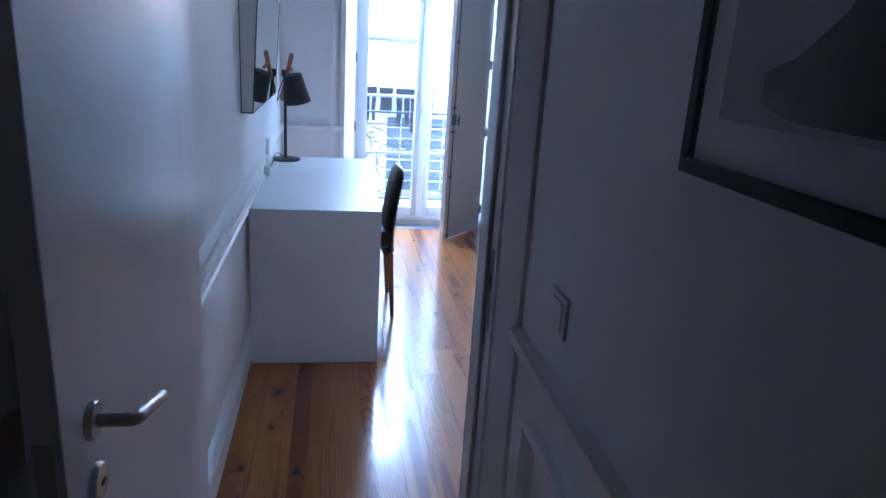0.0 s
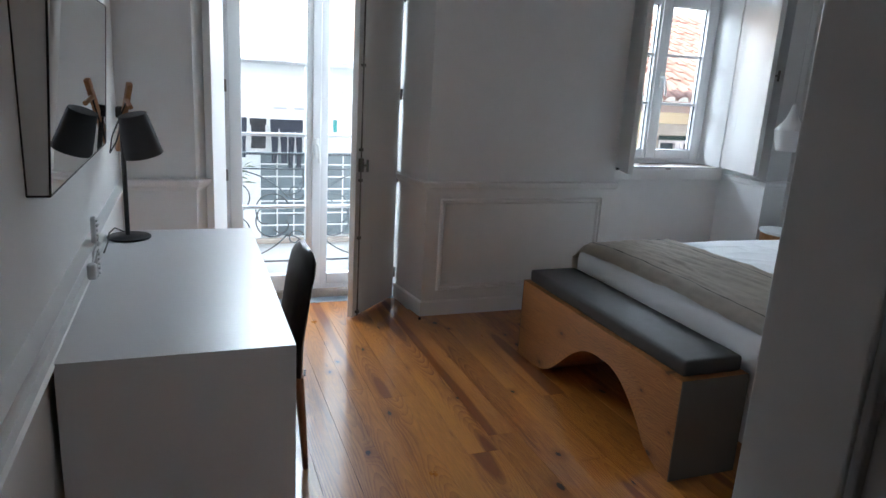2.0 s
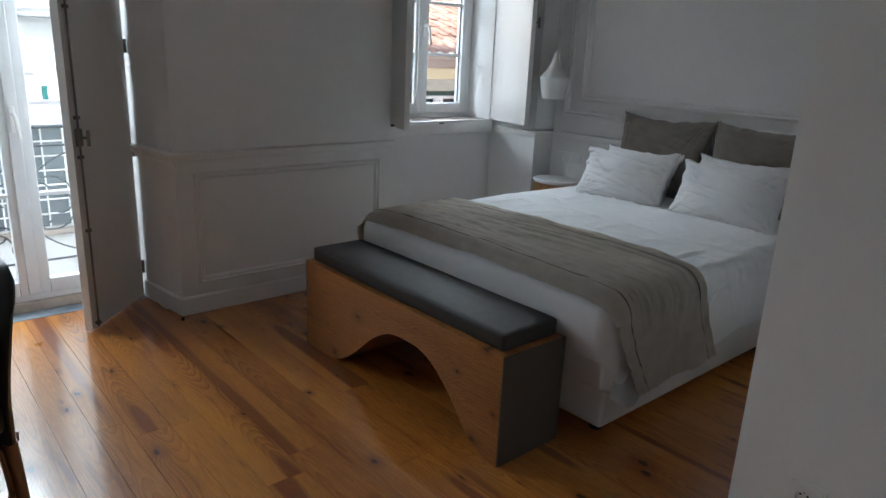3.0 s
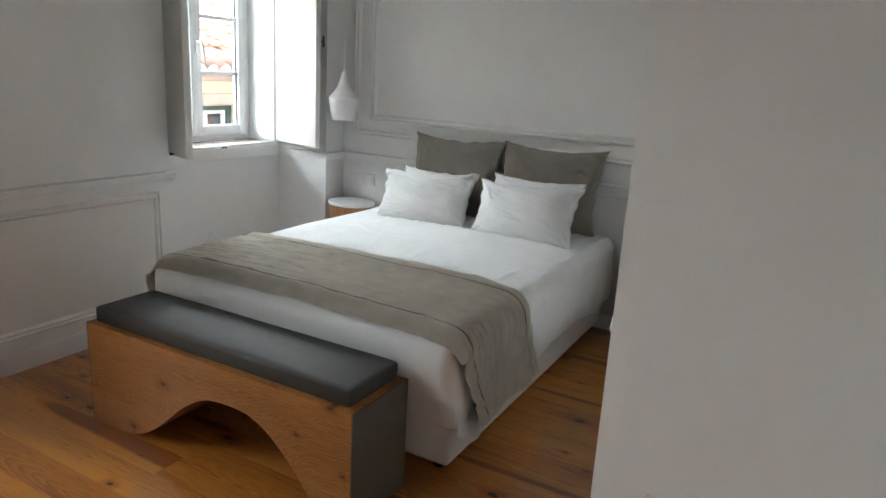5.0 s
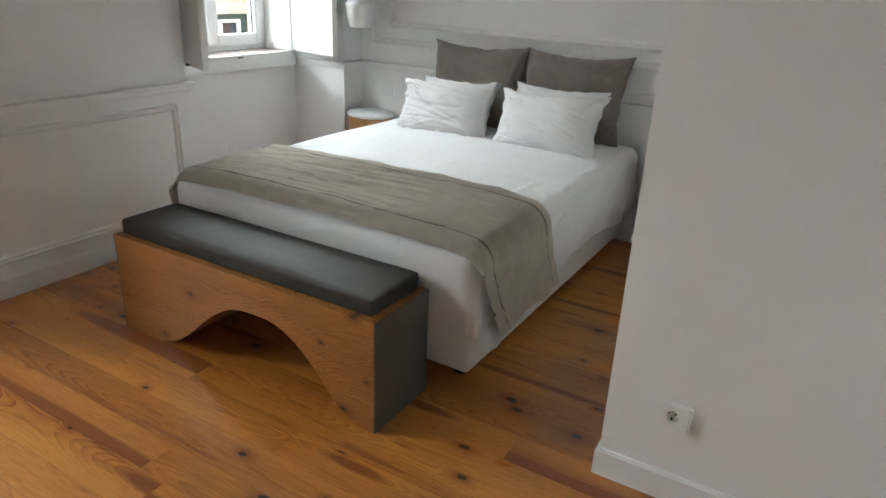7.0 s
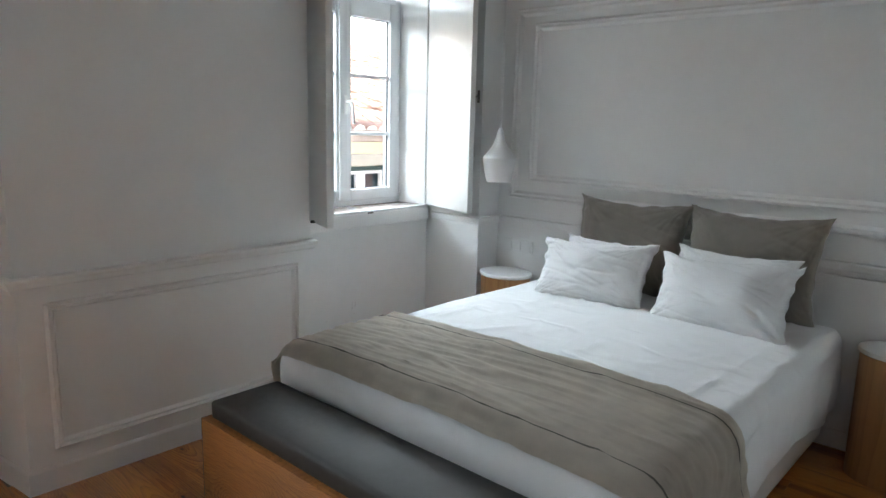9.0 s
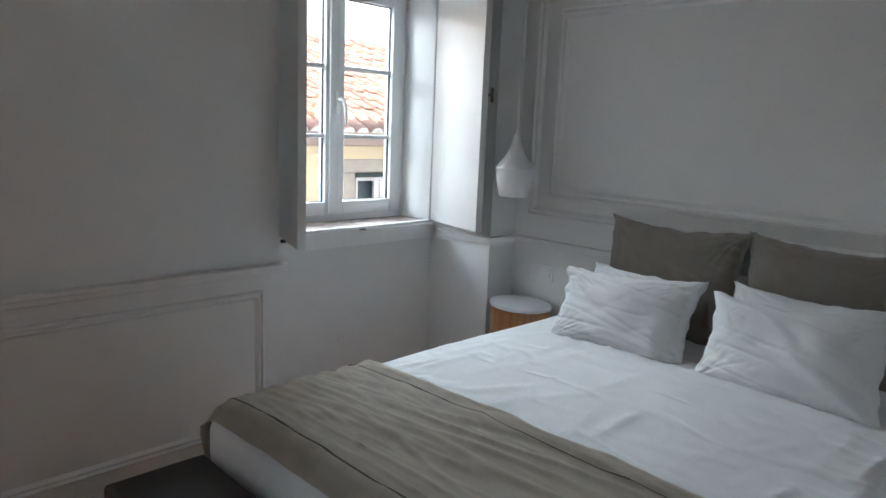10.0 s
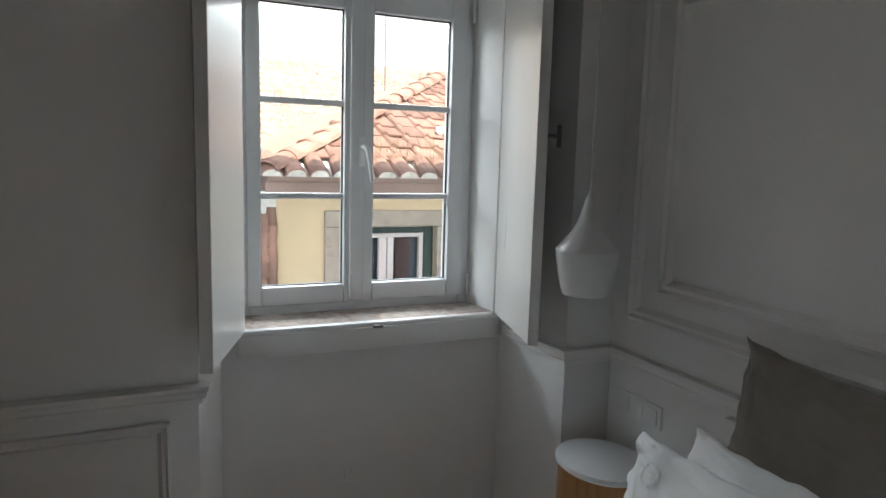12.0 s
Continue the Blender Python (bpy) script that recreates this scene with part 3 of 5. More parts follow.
BIGP = [(0.0, 0.0), (0.002, 0.016), (0.014, 0.024), (0.024, 0.014), (0.036, 0.016), (0.046, 0.006), (0.052, 0.0)]
setting("panel_moulding_bed_outer", panel_frame(B(), (BX, 2.74, 1.005), (0, 1, 0), (-1, 0, 0), 2.42, 1.145, BIGP), TRIM, "large white outer wall-panel moulding", "moulding")
setting("panel_moulding_bed_inner", panel_frame(B(), (BX, 2.88, 1.115), (0, 1, 0), (-1, 0, 0), 2.14, 0.945, BIGP), TRIM, "large white inner wall-panel moulding", "moulding")

# entrance: lining, architrave and the open door
setting("door_lining", box(box(box(box(B(), (-0.285, DY0 - 0.012, 0), (-0.255, DY1 + 0.012, 2.07)), (0.430, DY0 - 0.012, 0), (0.457, 1.80, 2.07)), (0.418, 1.80, 0), (0.457, DY1 + 0.012, 2.07), 0.002), (-0.285, DY0 - 0.012, 2.07), (0.457, DY1 + 0.012, 2.10)), TRIM, "white painted door lining", "door frame")
arch = B()
box(arch, (-0.36, DY0 - 0.03, 0), (-0.262, DY0 - 0.012, 2.15), 0.004)
box(arch, (-0.262, DY0 - 0.03, 2.076), (0.434, DY0 - 0.012, 2.15), 0.004)
prism(arch, [(0.436, DY0 - 0.013), (0.436, DY0 - 0.030), (0.440, DY0 - 0.036), (HX - 0.014, 1.644), (HX - 0.010, 1.640), (HX, 1.640), (HX, DY0 - 0.013)], 0, 2.15)
setting("door_architrave", arch, TRIM, "flat white door architrave", "door frame", 30)
stop = box(B(), (0.420, 1.792, 0.0), (0.4296, 1.7995, 2.07), 0.002)
setting("door_seal", stop, GREYPLASTIC, "grey sealing strip along the door lining", "door frame")
door = thing("door_1", (-0.25, 1.74, 0.0), "white lacquered entrance door standing open with steel lever handle", "door", kind="structure")
leaf = part("leaf", box(B(), (-0.292, 1.035, 0.008), (-0.252, 1.752, 2.06), 0.002), DOORP, door)
part("lock_plate", box(B(), (-0.284, 1.0325, 0.80), (-0.262, 1.0365, 1.01), 0.0006), STEEL, leaf, "brushed steel lock faceplate")
for side, sx in ((-0.252, 1), (-0.292, -1)):
    for z in (0.985, 0.893):
        q = lathe(B(), 0, 0, [(0.026, 0), (0.026, 0.006), (0.024, 0.009)], 24)
        move(q, Matrix.Translation((side, 1.125, z)) @ Matrix.Rotation(sx * math.pi / 2, 4, "Y"))
        part("rosette", q, STEEL, leaf, "round steel rosette", 40)
    lev = tube(B(), [(side, 1.125, 0.985), (side + sx * 0.052, 1.125, 0.985), (side + sx * 0.056, 1.128, 0.985), (side + sx * 0.058, 1.133, 0.985), (side + sx * 0.058, 1.25, 0.950)], 0.0095, 12)
    part("lever", lev, STEEL, leaf, "angled steel lever handle", 40)
    key = lathe(B(), 0, 0, [(0.004, 0), (0.004, 0.0105)], 10, 1.0, 2.2)
    part("keyhole", move(key, Matrix.Translation((side, 1.125, 0.893)) @ Matrix.Rotation(sx * math.pi / 2, 4, "Y")), BLACK, leaf, "dark keyhole")
strike = thing("strike_plate", (0.426, 1.775, 0.85), "steel strike plate let into the door lining", "strike plate")
part("plate", box(B(), (0.4275, 1.758, 0.83), (0.4302, 1.782, 1.03), 0.0006), STEEL, strike)
part("latch_hole", box(B(), (0.4268, 1.764, 0.93), (0.4278, 1.776, 0.97)), BLACK, strike)

# hallway: print and light switch
pic = thing("framed_print", (HX, 0.70, 1.34), "black-framed abstract black and grey print with a wide mount", "picture")
y0, y1, z0, z1 = 0.36, 1.014, 1.356, 2.15
fr = B()
for a, b in (((HX - 0.03, y0, z0), (HX - 0.001, y1, z0 + 0.018)), ((HX - 0.03, y0, z1 - 0.018), (HX - 0.001, y1, z1)), ((HX - 0.03, y0, z0 + 0.018), (HX - 0.001, y0 + 0.018, z1 - 0.018)), ((HX - 0.03, y1 - 0.018, z0 + 0.018), (HX - 0.001, y1, z1 - 0.018))):
    box(fr, a, b, 0.002)
part("frame", fr, BLACK, pic, "thin black frame")
part("mount", box(B(), (HX - 0.022, y0 + 0.018, z0 + 0.018), (HX - 0.016, y1 - 0.018, z1 - 0.018)), MAT, pic, "pale grey mount")
part("print", box(B(), (HX - 0.0230, y0 + 0.056, z0 + 0.065), (HX - 0.0221, y1 - 0.056, z1 - 0.065)), ART1, pic, "grey printed field")
blob = [(0.42, 1.44), (0.56, 1.432), (0.70, 1.428), (0.84, 1.43), (0.885, 1.44), (0.893, 1.47), (0.85, 1.485), (0.80, 1.52), (0.765, 1.57), (0.745, 1.65), (0.735, 1.75), (0.73, 2.06), (0.42, 2.06)]
part("motif", prism(B(), blob, HX - 0.0240, HX - 0.0231, 0), ART2, pic, "black rounded shape in the print")
pg = part("glazing", box(B(), (HX - 0.0275, y0 + 0.018, z0 + 0.018), (HX - 0.026, y1 - 0.018, z1 - 0.018)), PICGLASS, pic)
pg.visible_shadow = False


def switch_plate(name, loc, along, out, gangs, label, w=0.08, h=0.08):
    """A wall plate with rockers, at its centre loc; along: the wall's level axis."""
    t = thing(name, loc, label, "switch")
    a, o, c = Vector(along), Vector(out), Vector(loc)
    def slab(u0, u1, v0, v1, d0, d1, bev):
        pts = [c + a * u + Vector((0, 0, v)) + o * d for u, v, d in ((u0, v0, d0), (u1, v1, d1))]
        return box(B(), [min(pts[0][i], pts[1][i]) for i in range(3)], [max(pts[0][i], pts[1][i]) for i in range(3)], bev)
    W = w * gangs * 0.5 + (0.0 if gangs == 1 else 0.005)
    if gangs > 1:
        W = 0.036 * gangs + 0.006
    part("plate", slab(-W, W, -h / 2, h / 2, 0.0, 0.008, 0.002), PLASTIC, t)
    for g in range(gangs):
        u = (g - (gangs - 1) / 2) * 0.071
        part("rocker", slab(u - 0.027, u + 0.027, -0.027, 0.027, 0.008, 0.012, 0.0015), PLASTIC, t)
    return t


switch_plate("light_switch", (HX, 1.405, 1.018), (0, 1, 0), (-1, 0, 0), 1, "single white light switch on the hallway wall")
switch_plate("bedside_switch", (BX, 5.082, 0.705), (0, 1, 0), (-1, 0, 0), 3, "triple white switch panel beside the bed")
switch_plate("light_switch", (WX, 2.18, 0.60), (0, 1, 0), (1, 0, 0), 1, "white light switch on the wall by the entrance")
sock = thing("power_socket", (PX, 2.478, 0.298), "white round-pin wall socket", "socket")
FRONT = PX - 0.014


def socket_plate():
    """A square plate with a round well sunk into it."""
    bm = B()
    cy, cz, n = 2.488, 0.298, 32
    lip, floor_, edge, back = [], [], [], []
    for i in range(n):
        a = 2 * math.pi * i / n
        c, s_ = math.cos(a), math.sin(a)
        k = 1 / max(abs(c), abs(s_))
        y, z = cy - 0.010 + 0.045 * c * k, cz + 0.040 * s_ * k
        lip.append(bm.verts.new((FRONT, cy + 0.0205 * c, cz + 0.0205 * s_)))
        floor_.append(bm.verts.new((PX - 0.003, cy + 0.019 * c, cz + 0.019 * s_)))
        edge.append(bm.verts.new((FRONT, y, z)))
        back.append(bm.verts.new((PX, y, z)))
    for i in range(n):
        j = (i + 1) % n
        bm.faces.new((lip[i], lip[j], edge[j], edge[i]))
        bm.faces.new((edge[i], edge[j], back[j], back[i]))
        bm.faces.new((floor_[i], floor_[j], lip[j], lip[i]))
    bm.faces.new(floor_)
    return bm


part("plate", socket_plate(), PLASTIC, sock, "white plate with a round sunken well")
part("side_strip", box(B(), (PX - 0.0150, 2.4395, 0.259), (PX - 0.0142, 2.4405, 0.337)), GREYPLASTIC, sock)
for dy in (-0.0095, 0.0095):
    part("pin_hole", move(lathe(B(), 0, 0, [(0.0032, 0), (0.0032, 0.001)], 10), Matrix.Translation((PX - 0.003, 2.488 + dy, 0.303)) @ Matrix.Rotation(-math.pi / 2, 4, "Y")), BLACK, sock)
part("earth_clip", box(B(), (PX - 0.007, 2.4855, 0.282), (PX - 0.003, 2.4905, 0.290)), BLACK, sock)
part("earth_clip", box(B(), (PX - 0.007, 2.4855, 0.309), (PX - 0.003, 2.4905, 0.315)), STEEL, sock)

# ---- balcony door ----
DX0, DX1, FY = 0.19, 1.30, 5.875
bd = thing("window_1", (0.75, FY, 0.03), "white two-leaf glazed balcony door with horizontal bars", "glass door", kind="structure")
fr = B()
for a, b in (((DX0, FY, 0.05), (DX0 + 0.06, FY + 0.07, 2.46)), ((DX1 - 0.06, FY, 0.05), (DX1, FY + 0.07, 2.46)), ((DX0 + 0.06, FY, 2.40), (DX1 - 0.06, FY + 0.07, 2.46)), ((DX0 + 0.06, FY, 0.05), (DX1 - 0.06, FY + 0.07, 0.085))):
    box(fr, a, b, 0.004)
part("window_frame", fr, PVC, bd)
MIDX = 0.775
for x0, x1 in ((DX0 + 0.055, MIDX - 0.002), (MIDX + 0.002, DX1 - 0.055)):
    s = B()
    st = 0.075
    for a, b in (((x0, FY - 0.012, 0.085), (x0 + st, FY + 0.05, 2.405)), ((x1 - st + 0.012, FY - 0.012, 0.085), (x1, FY + 0.05, 2.405)), ((x0 + st, FY - 0.012, 2.33), (x1 - st + 0.012, FY + 0.05, 2.405)), ((x0 + st, FY - 0.012, 0.085), (x1 - st + 0.012, FY + 0.05, 0.16))):
        box(s, a, b, 0.006)
    sash = part("sash", s, PVC, bd, "", 30)
    for z in (0.612, 1.072, 1.508, 1.96):
        part("glazing_bar", box(B(), (x0 + st - 0.004, FY + 0.0, z - 0.011), (x1 - st + 0.016, FY + 0.036, z + 0.011), 0.004), PVC, sash)
    pane = part("pane", box(B(), (x0 + st - 0.006, FY + 0.015, 0.15), (x1 - st + 0.018, FY + 0.021, 2.34)), GLASS, sash)
    pane.visible_shadow = False
part("astragal", box(B(), (MIDX - 0.028, FY - 0.024, 0.09), (MIDX + 0.028, FY - 0.010, 2.40), 0.005), PVC, bd)
h = box(B(), (MIDX - 0.013, FY - 0.034, 0.93), (MIDX + 0.013, FY - 0.022, 1.06), 0.005)
part("handle_plate", h, PLASTIC, bd, "", 40)
part("handle", tube(B(), [(MIDX, FY - 0.03, 1.02), (MIDX, FY - 0.062, 1.02), (MIDX + 0.004, FY - 0.068, 1.012), (MIDX + 0.014, FY - 0.068, 0.905)], 0.0085, 10), PLASTIC, bd, "white lever handle", 40)
setting("door_step", box(B(), (0.19, 5.84, -0.02), (1.30, 6.0, 0.052), 0.006), STONE, "worn stone step under the balcony door", "threshold", 30)
setting("threshold", prism(B(), [(0.172, 5.735), (1.312, 5.735), (1.30, 5.842), (0.19, 5.842)], -0.026, 0.002), BLUESTONE, "blue-grey stone threshold slab", "threshold")


def shutter(name, hinge, edge, z0, z1, thick, label, hinges, rod, knob):
    """A panelled inner shutter from its hinge to its free edge, its faces left and right of that line."""
    m = turned(hinge, edge)
    w = math.hypot(edge[0] - hinge[0], edge[1] - hinge[1])
    t = thing(name, (hinge[0], hinge[1], z0), label, "shutter")
    body = part("panel", move(box(B(), (0, -thick / 2, z0), (w, thick / 2, z1), 0.003), m), SHUTTER, t)
    lip = 1 if rod >= 0 else -1
    part("edge_bead", move(box(B(), (w - 0.001, -thick / 2 - 0.004, z0), (w + 0.006, thick / 2 + 0.004, z1), 0.002), m), SHUTTER, t)
    for z in hinges:
        part("hinge", move(lathe(B(), -0.004, lip * (thick / 2 + 0.004), [(0.007, z - 0.035), (0.008, z - 0.033), (0.008, z + 0.033), (0.007, z + 0.035)], 10), m), DARKSTEEL, t, "dark steel hinge", 40)
    if knob:
        s = rod * (thick / 2)
        x = w - 0.035
        if knob[1]:
            part("bolt_rod", move(tube(B(), [(x, s + rod * 0.012, z0 + 0.005), (x, s + rod * 0.012, z1 - 0.02)], 0.005, 8), m), DARKSTEEL, t, "long dark espagnolette rod", 40)
            for z in (z0 + 0.03, z0 + 0.50, knob[0] - 0.09, knob[0] + 0.09, 1.52, 2.1):
                part("rod_guide", move(box(B(), (x - 0.012, min(s, s + rod * 0.02), z - 0.008), (x + 0.012, max(s, s + rod * 0.02), z + 0.008), 0.002), m), DARKSTEEL, t)
            part("rod_case", move(box(B(), (x - 0.014, min(s, s + rod * 0.024), knob[0] - 0.04), (x + 0.014, max(s, s + rod * 0.024), knob[0] + 0.04), 0.004), m), DARKSTEEL, t, "", 40)
        part("knob_stem", move(tube(B(), [(x, s, knob[0]), (x, s + rod * 0.055, knob[0])], 0.006, 8), m), DARKSTEEL, t, "", 40)
        part("knob_bar", move(tube(B(), [(x, s + rod * 0.055, knob[0] - 0.036), (x, s + rod * 0.055, knob[0] + 0.036)], 0.0075, 10), m), DARKSTEEL, t, "steel T-shaped knob", 40)
    return t


shutter("door_shutter", (1.277, 5.768), (0.915, 5.395), 0.012, 2.43, 0.03, "tall white wooden shutter half open with a dark bolt rod", (0.18, 0.83, 1.36, 1.95), 1, (0.952, True))
shutter("door_shutter", (0.205, 5.79), (0.118, 5.405), 0.012, 2.43, 0.03, "tall white wooden shutter folded back into the reveal", (0.18, 0.83, 1.36, 1.95), 1, None)

# ---- bedroom window ----
VX0, VX1, VY, VZ0, VZ1 = 2.868, 3.818, 5.885, 0.93, 2.225
wd = thing("window_2", (3.34, VY, VZ0), "white two-leaf casement window with horizontal bars", "window", kind="structure")
fr = B()
for a, b in (((VX0, VY, VZ0), (VX0 + 0.045, VY + 0.07, VZ1)), ((VX1 - 0.045, VY, VZ0), (VX1, VY + 0.07, VZ1)), ((VX0 + 0.045, VY, VZ0), (VX1 - 0.045, VY + 0.07, VZ0 + 0.045)), ((VX0 + 0.045, VY, VZ1 - 0.045), (VX1 - 0.045, VY + 0.07, VZ1))):
    box(fr, a, b, 0.004)
part("window_frame", fr, PVC, wd, "", 30)
for (x0, x1), (g0, g1) in (((VX0 + 0.035, 3.316), (2.955, 3.270)), ((3.320, VX1 - 0.035), (3.388, 3.714))):
    s = B()
    for a, b in (((x0, VY - 0.014, 0.965), (g0, VY + 0.05, 2.19)), ((g1, VY - 0.014, 0.965), (x1, VY + 0.05, 2.19)), ((g0, VY - 0.014, 0.965), (g1, VY + 0.05, 1.038)), ((g0, VY - 0.014, 2.085), (g1, VY + 0.05, 2.19))):
        box(s, a, b, 0.006)
    sash = part("sash", s, PVC, wd, "", 30)
    for z in (1.383, 1.737):
        part("glazing_bar", box(B(), (g0 - 0.004, VY + 0.0, z - 0.011), (g1 + 0.004, VY + 0.036, z + 0.011), 0.004), PVC, sash)
    gasket = B()
    for a, b in (((g0, VY + 0.010, 1.038), (g0 + 0.004, VY + 0.022, 2.085)), ((g1 - 0.004, VY + 0.010, 1.038), (g1, VY + 0.022, 2.085)), ((g0, VY + 0.010, 1.036), (g1, VY + 0.022, 1.041)), ((g0, VY + 0.010, 2.081), (g1, VY + 0.022, 2.085))):
        box(gasket, a, b)
    part("gasket", gasket, BLACK, sash, "thin dark rubber gasket")
    pane = part("pane", box(B(), (g0 - 0.006, VY + 0.015, 1.03), (g1 + 0.006, VY + 0.021, 2.09)), GLASS, sash)
    pane.visible_shadow = False
part("astragal", box(B(), (3.290, VY - 0.026, 0.975), (3.346, VY - 0.012, 2.18), 0.005), PVC, wd, "", 30)
part("handle_plate", box(B(), (3.325, VY - 0.034, 1.50), (3.351, VY - 0.024, 1.615), 0.005), PLASTIC, wd, "", 40)
part("handle", tube(B(), [(3.338, VY - 0.03, 1.575), (3.338, VY - 0.066, 1.575), (3.342, VY - 0.072, 1.568), (3.352, VY - 0.074, 1.53), (3.366, VY - 0.068, 1.445)], 0.009, 10), PLASTIC, wd, "white lever handle", 40)
for z in (1.01, 2.13):
    part("hinge", lathe(B(), VX1 - 0.010, VY - 0.018, [(0.007, z - 0.045), (0.007, z + 0.045)], 10), PLASTIC, wd, "", 40)
setting("window_sill", prism(B(), [(2.852, 5.668), (3.840, 5.668), (3.818, VY + 0.02), (2.868, VY + 0.02)], 0.905, 0.931), MARBLE, "veined brown and cream marble window sill", "window sill")
apr = box(B(), (2.838, 5.632, 0.838), (3.846, 5.672, 0.918), 0.003)
box(apr, (2.838, 5.640, 0.918), (3.846, 5.672, 0.934), 0.002)
setting("window_apron", apr, TRIM, "white painted board under the window sill", "trim", 30)
ck = thing("sill_catch", (3.335, 5.632, 0.922), "small steel shutter catch on the sill board", "catch")
part("catch", box(B(), (3.315, 5.618, 0.916), (3.352, 5.634, 0.926), 0.003), DARKSTEEL, ck)
setting("window_jamb_bead", box(B(), (3.826, 5.652, 0.936), (3.8445, 5.6665, 2.345), 0.002), TRIM, "narrow white bead beside the window shutter", "trim")
shutter("window_shutter", (3.836, 5.636), (3.716, 5.176), 0.936, 2.345, 0.028, "white wooden shutter swung open with a steel knob", (1.2, 1.95), 1, (1.62, False))
shutter("window_shutter", (2.848, 5.640), (2.703, 5.215), 0.936, 2.345, 0.028, "white wooden shutter swung open beside the window", (1.12, 1.62, 2.1), -1, None)
ct = thing("shutter_catch", (2.70, 5.362, 0.945), "small black shutter catch on the recess corner", "catch")
part("catch", box(B(), (2.697, 5.356, 0.946), (2.713, 5.368, 0.960), 0.002), BLACK, ct)
part("pin", tube(B(), [(2.703, 5.352, 0.954), (2.703, 5.338, 0.954)], 0.005, 8), BLACK, ct)
scuff = B()
for x, z, w, h in ((3.22, 0.33, 0.006, 0.05), (3.245, 0.345, 0.005, 0.035), (3.235, 0.30, 0.02, 0.008), (3.02, 0.29, 0.012, 0.006)):
    prism(scuff, [(x, z), (x + w, z + 0.004), (x + w * 0.8, z + h), (x + w * 0.1, z + h * 0.9)], 5.6655, 5.6672, 1)
setting("wall_scuffs", scuff, material("grey_scuff", (0.75, 0.735, 0.725), 0.8, 0.1, 60), "small grey scuff marks under the window", "mark")

# ---- desk wall ----
dk = thing("desk", (-0.01, 3.97, 0.0), "white lacquered desk with full end panels, against the panelled wall", "desk")
part("tabletop", prism(B(), [(3.2562, 0.75), (4.6898, 0.75), (4.652, 0.7122), (3.294, 0.7122)], -0.306, 0.275, 0), DESK, dk, "", 30)
part("end_panel", prism(B(), [(3.256, 0.006), (3.256, 0.7498), (3.2937, 0.7121), (3.2937, 0.006)], -0.306, 0.275, 0), DESK, dk)
part("end_panel", prism(B(), [(4.69, 0.006), (4.69, 0.7498), (4.6523, 0.7121), (4.6523, 0.006)], -0.306, 0.275, 0), DESK, dk)
part("modesty_panel", box(B(), (-0.29, 3.295, 0.35), (-0.265, 4.651, 0.711)), DESK, dk)
for y in (3.275, 4.671):
    part("glide", box(B(), (-0.29, y - 0.012, 0.0), (0.26, y + 0.012, 0.006)), BLACK, dk)

mr = thing("wall_mirror", (WX, 3.8, 1.16), "black-edged boxed wall mirror leaning forward over the desk", "mirror")
my0, my1, mz0, mz1 = 3.235, 4.36, 1.165, 1.655
side = [(WX + 0.001, mz0), (WX + 0.048, mz0), (WX + 0.076, mz1), (WX + 0.001, mz1)]
part("box", prism(B(), side, my0, my1, 1), SHUTTER, mr, "white mirror box")
face = B()
v = [face.verts.new(p) for p in ((WX + 0.0492, my0 + 0.004, mz0 + 0.004), (WX + 0.0492, my1 - 0.004, mz0 + 0.004), (WX + 0.0768, my1 - 0.004, mz1 - 0.004), (WX + 0.0768, my0 + 0.004, mz1 - 0.004))]
face.faces.new(v)
part("mirror_glass", face, MIRROR, mr)
edge = B()
for y in (my0, my1):
    loop = [(x, y, z) for x, z in side]
    for p, q in zip(loop, loop[1:] + loop[:1]):
        tube(edge, [p, q], 0.0028, 6)
for x, z in (side[1], side[2]):
    tube(edge, [(x, my0, z), (x, my1, z)], 0.0028, 6)
part("edge_strip", edge, BLACKMETAL, mr, "thin black metal edge")

lp = thing("desk_lamp", (-0.231, 4.555, 0.75), "black desk lamp with grey shade on a wooden arm", "lamp")
part("base", lathe(B(), -0.231, 4.555, [(0.084, 0.75), (0.086, 0.753), (0.086, 0.758), (0.083, 0.760), (0.012, 0.762)], 40), BLACKMETAL, lp, "", 40)
part("pole", tube(B(), [(-0.236, 4.565, 0.76), (-0.236, 4.565, 1.275)], 0.0095, 12), BLACKMETAL, lp, "", 40)
a0, a1 = Vector((-0.262, 4.655, 1.105)), Vector((-0.190, 4.455, 1.385))
armm = Matrix.Translation((a0 + a1) / 2) @ (a1 - a0).to_track_quat("Z", "X").to_matrix().to_4x4()
part("arm", move(box(B(), (-0.011, -0.011, -(a1 - a0).length / 2), (0.011, 0.011, (a1 - a0).length / 2), 0.004), armm), BEECH, lp, "turned wooden arm", 40)
part("brace", tube(B(), [(-0.21, 4.50, 1.325), (-0.19, 4.44, 1.295)], 0.010, 8), BEECH, lp, "", 40)
part("clamp", box(B(), (-0.255, 4.545, 1.245), (-0.217, 4.585, 1.29), 0.006), BLACKMETAL, lp, "", 40)
sh_m = Matrix.Translation((-0.168, 4.44, 1.19)) @ Matrix.Rotation(radians(-12), 4, "Y") @ Matrix.Rotation(radians(8), 4, "X")
part("shade", move(lathe(B(), 0, 0, [(0.072, -0.082), (0.074, -0.0815), (0.053, 0.082), (0.050, 0.083), (0.004, 0.081), (0.004, 0.078), (0.049, 0.078), (0.071, -0.081)], 40), sh_m), SHADE, lp, "tapered dark grey fabric shade", 50)
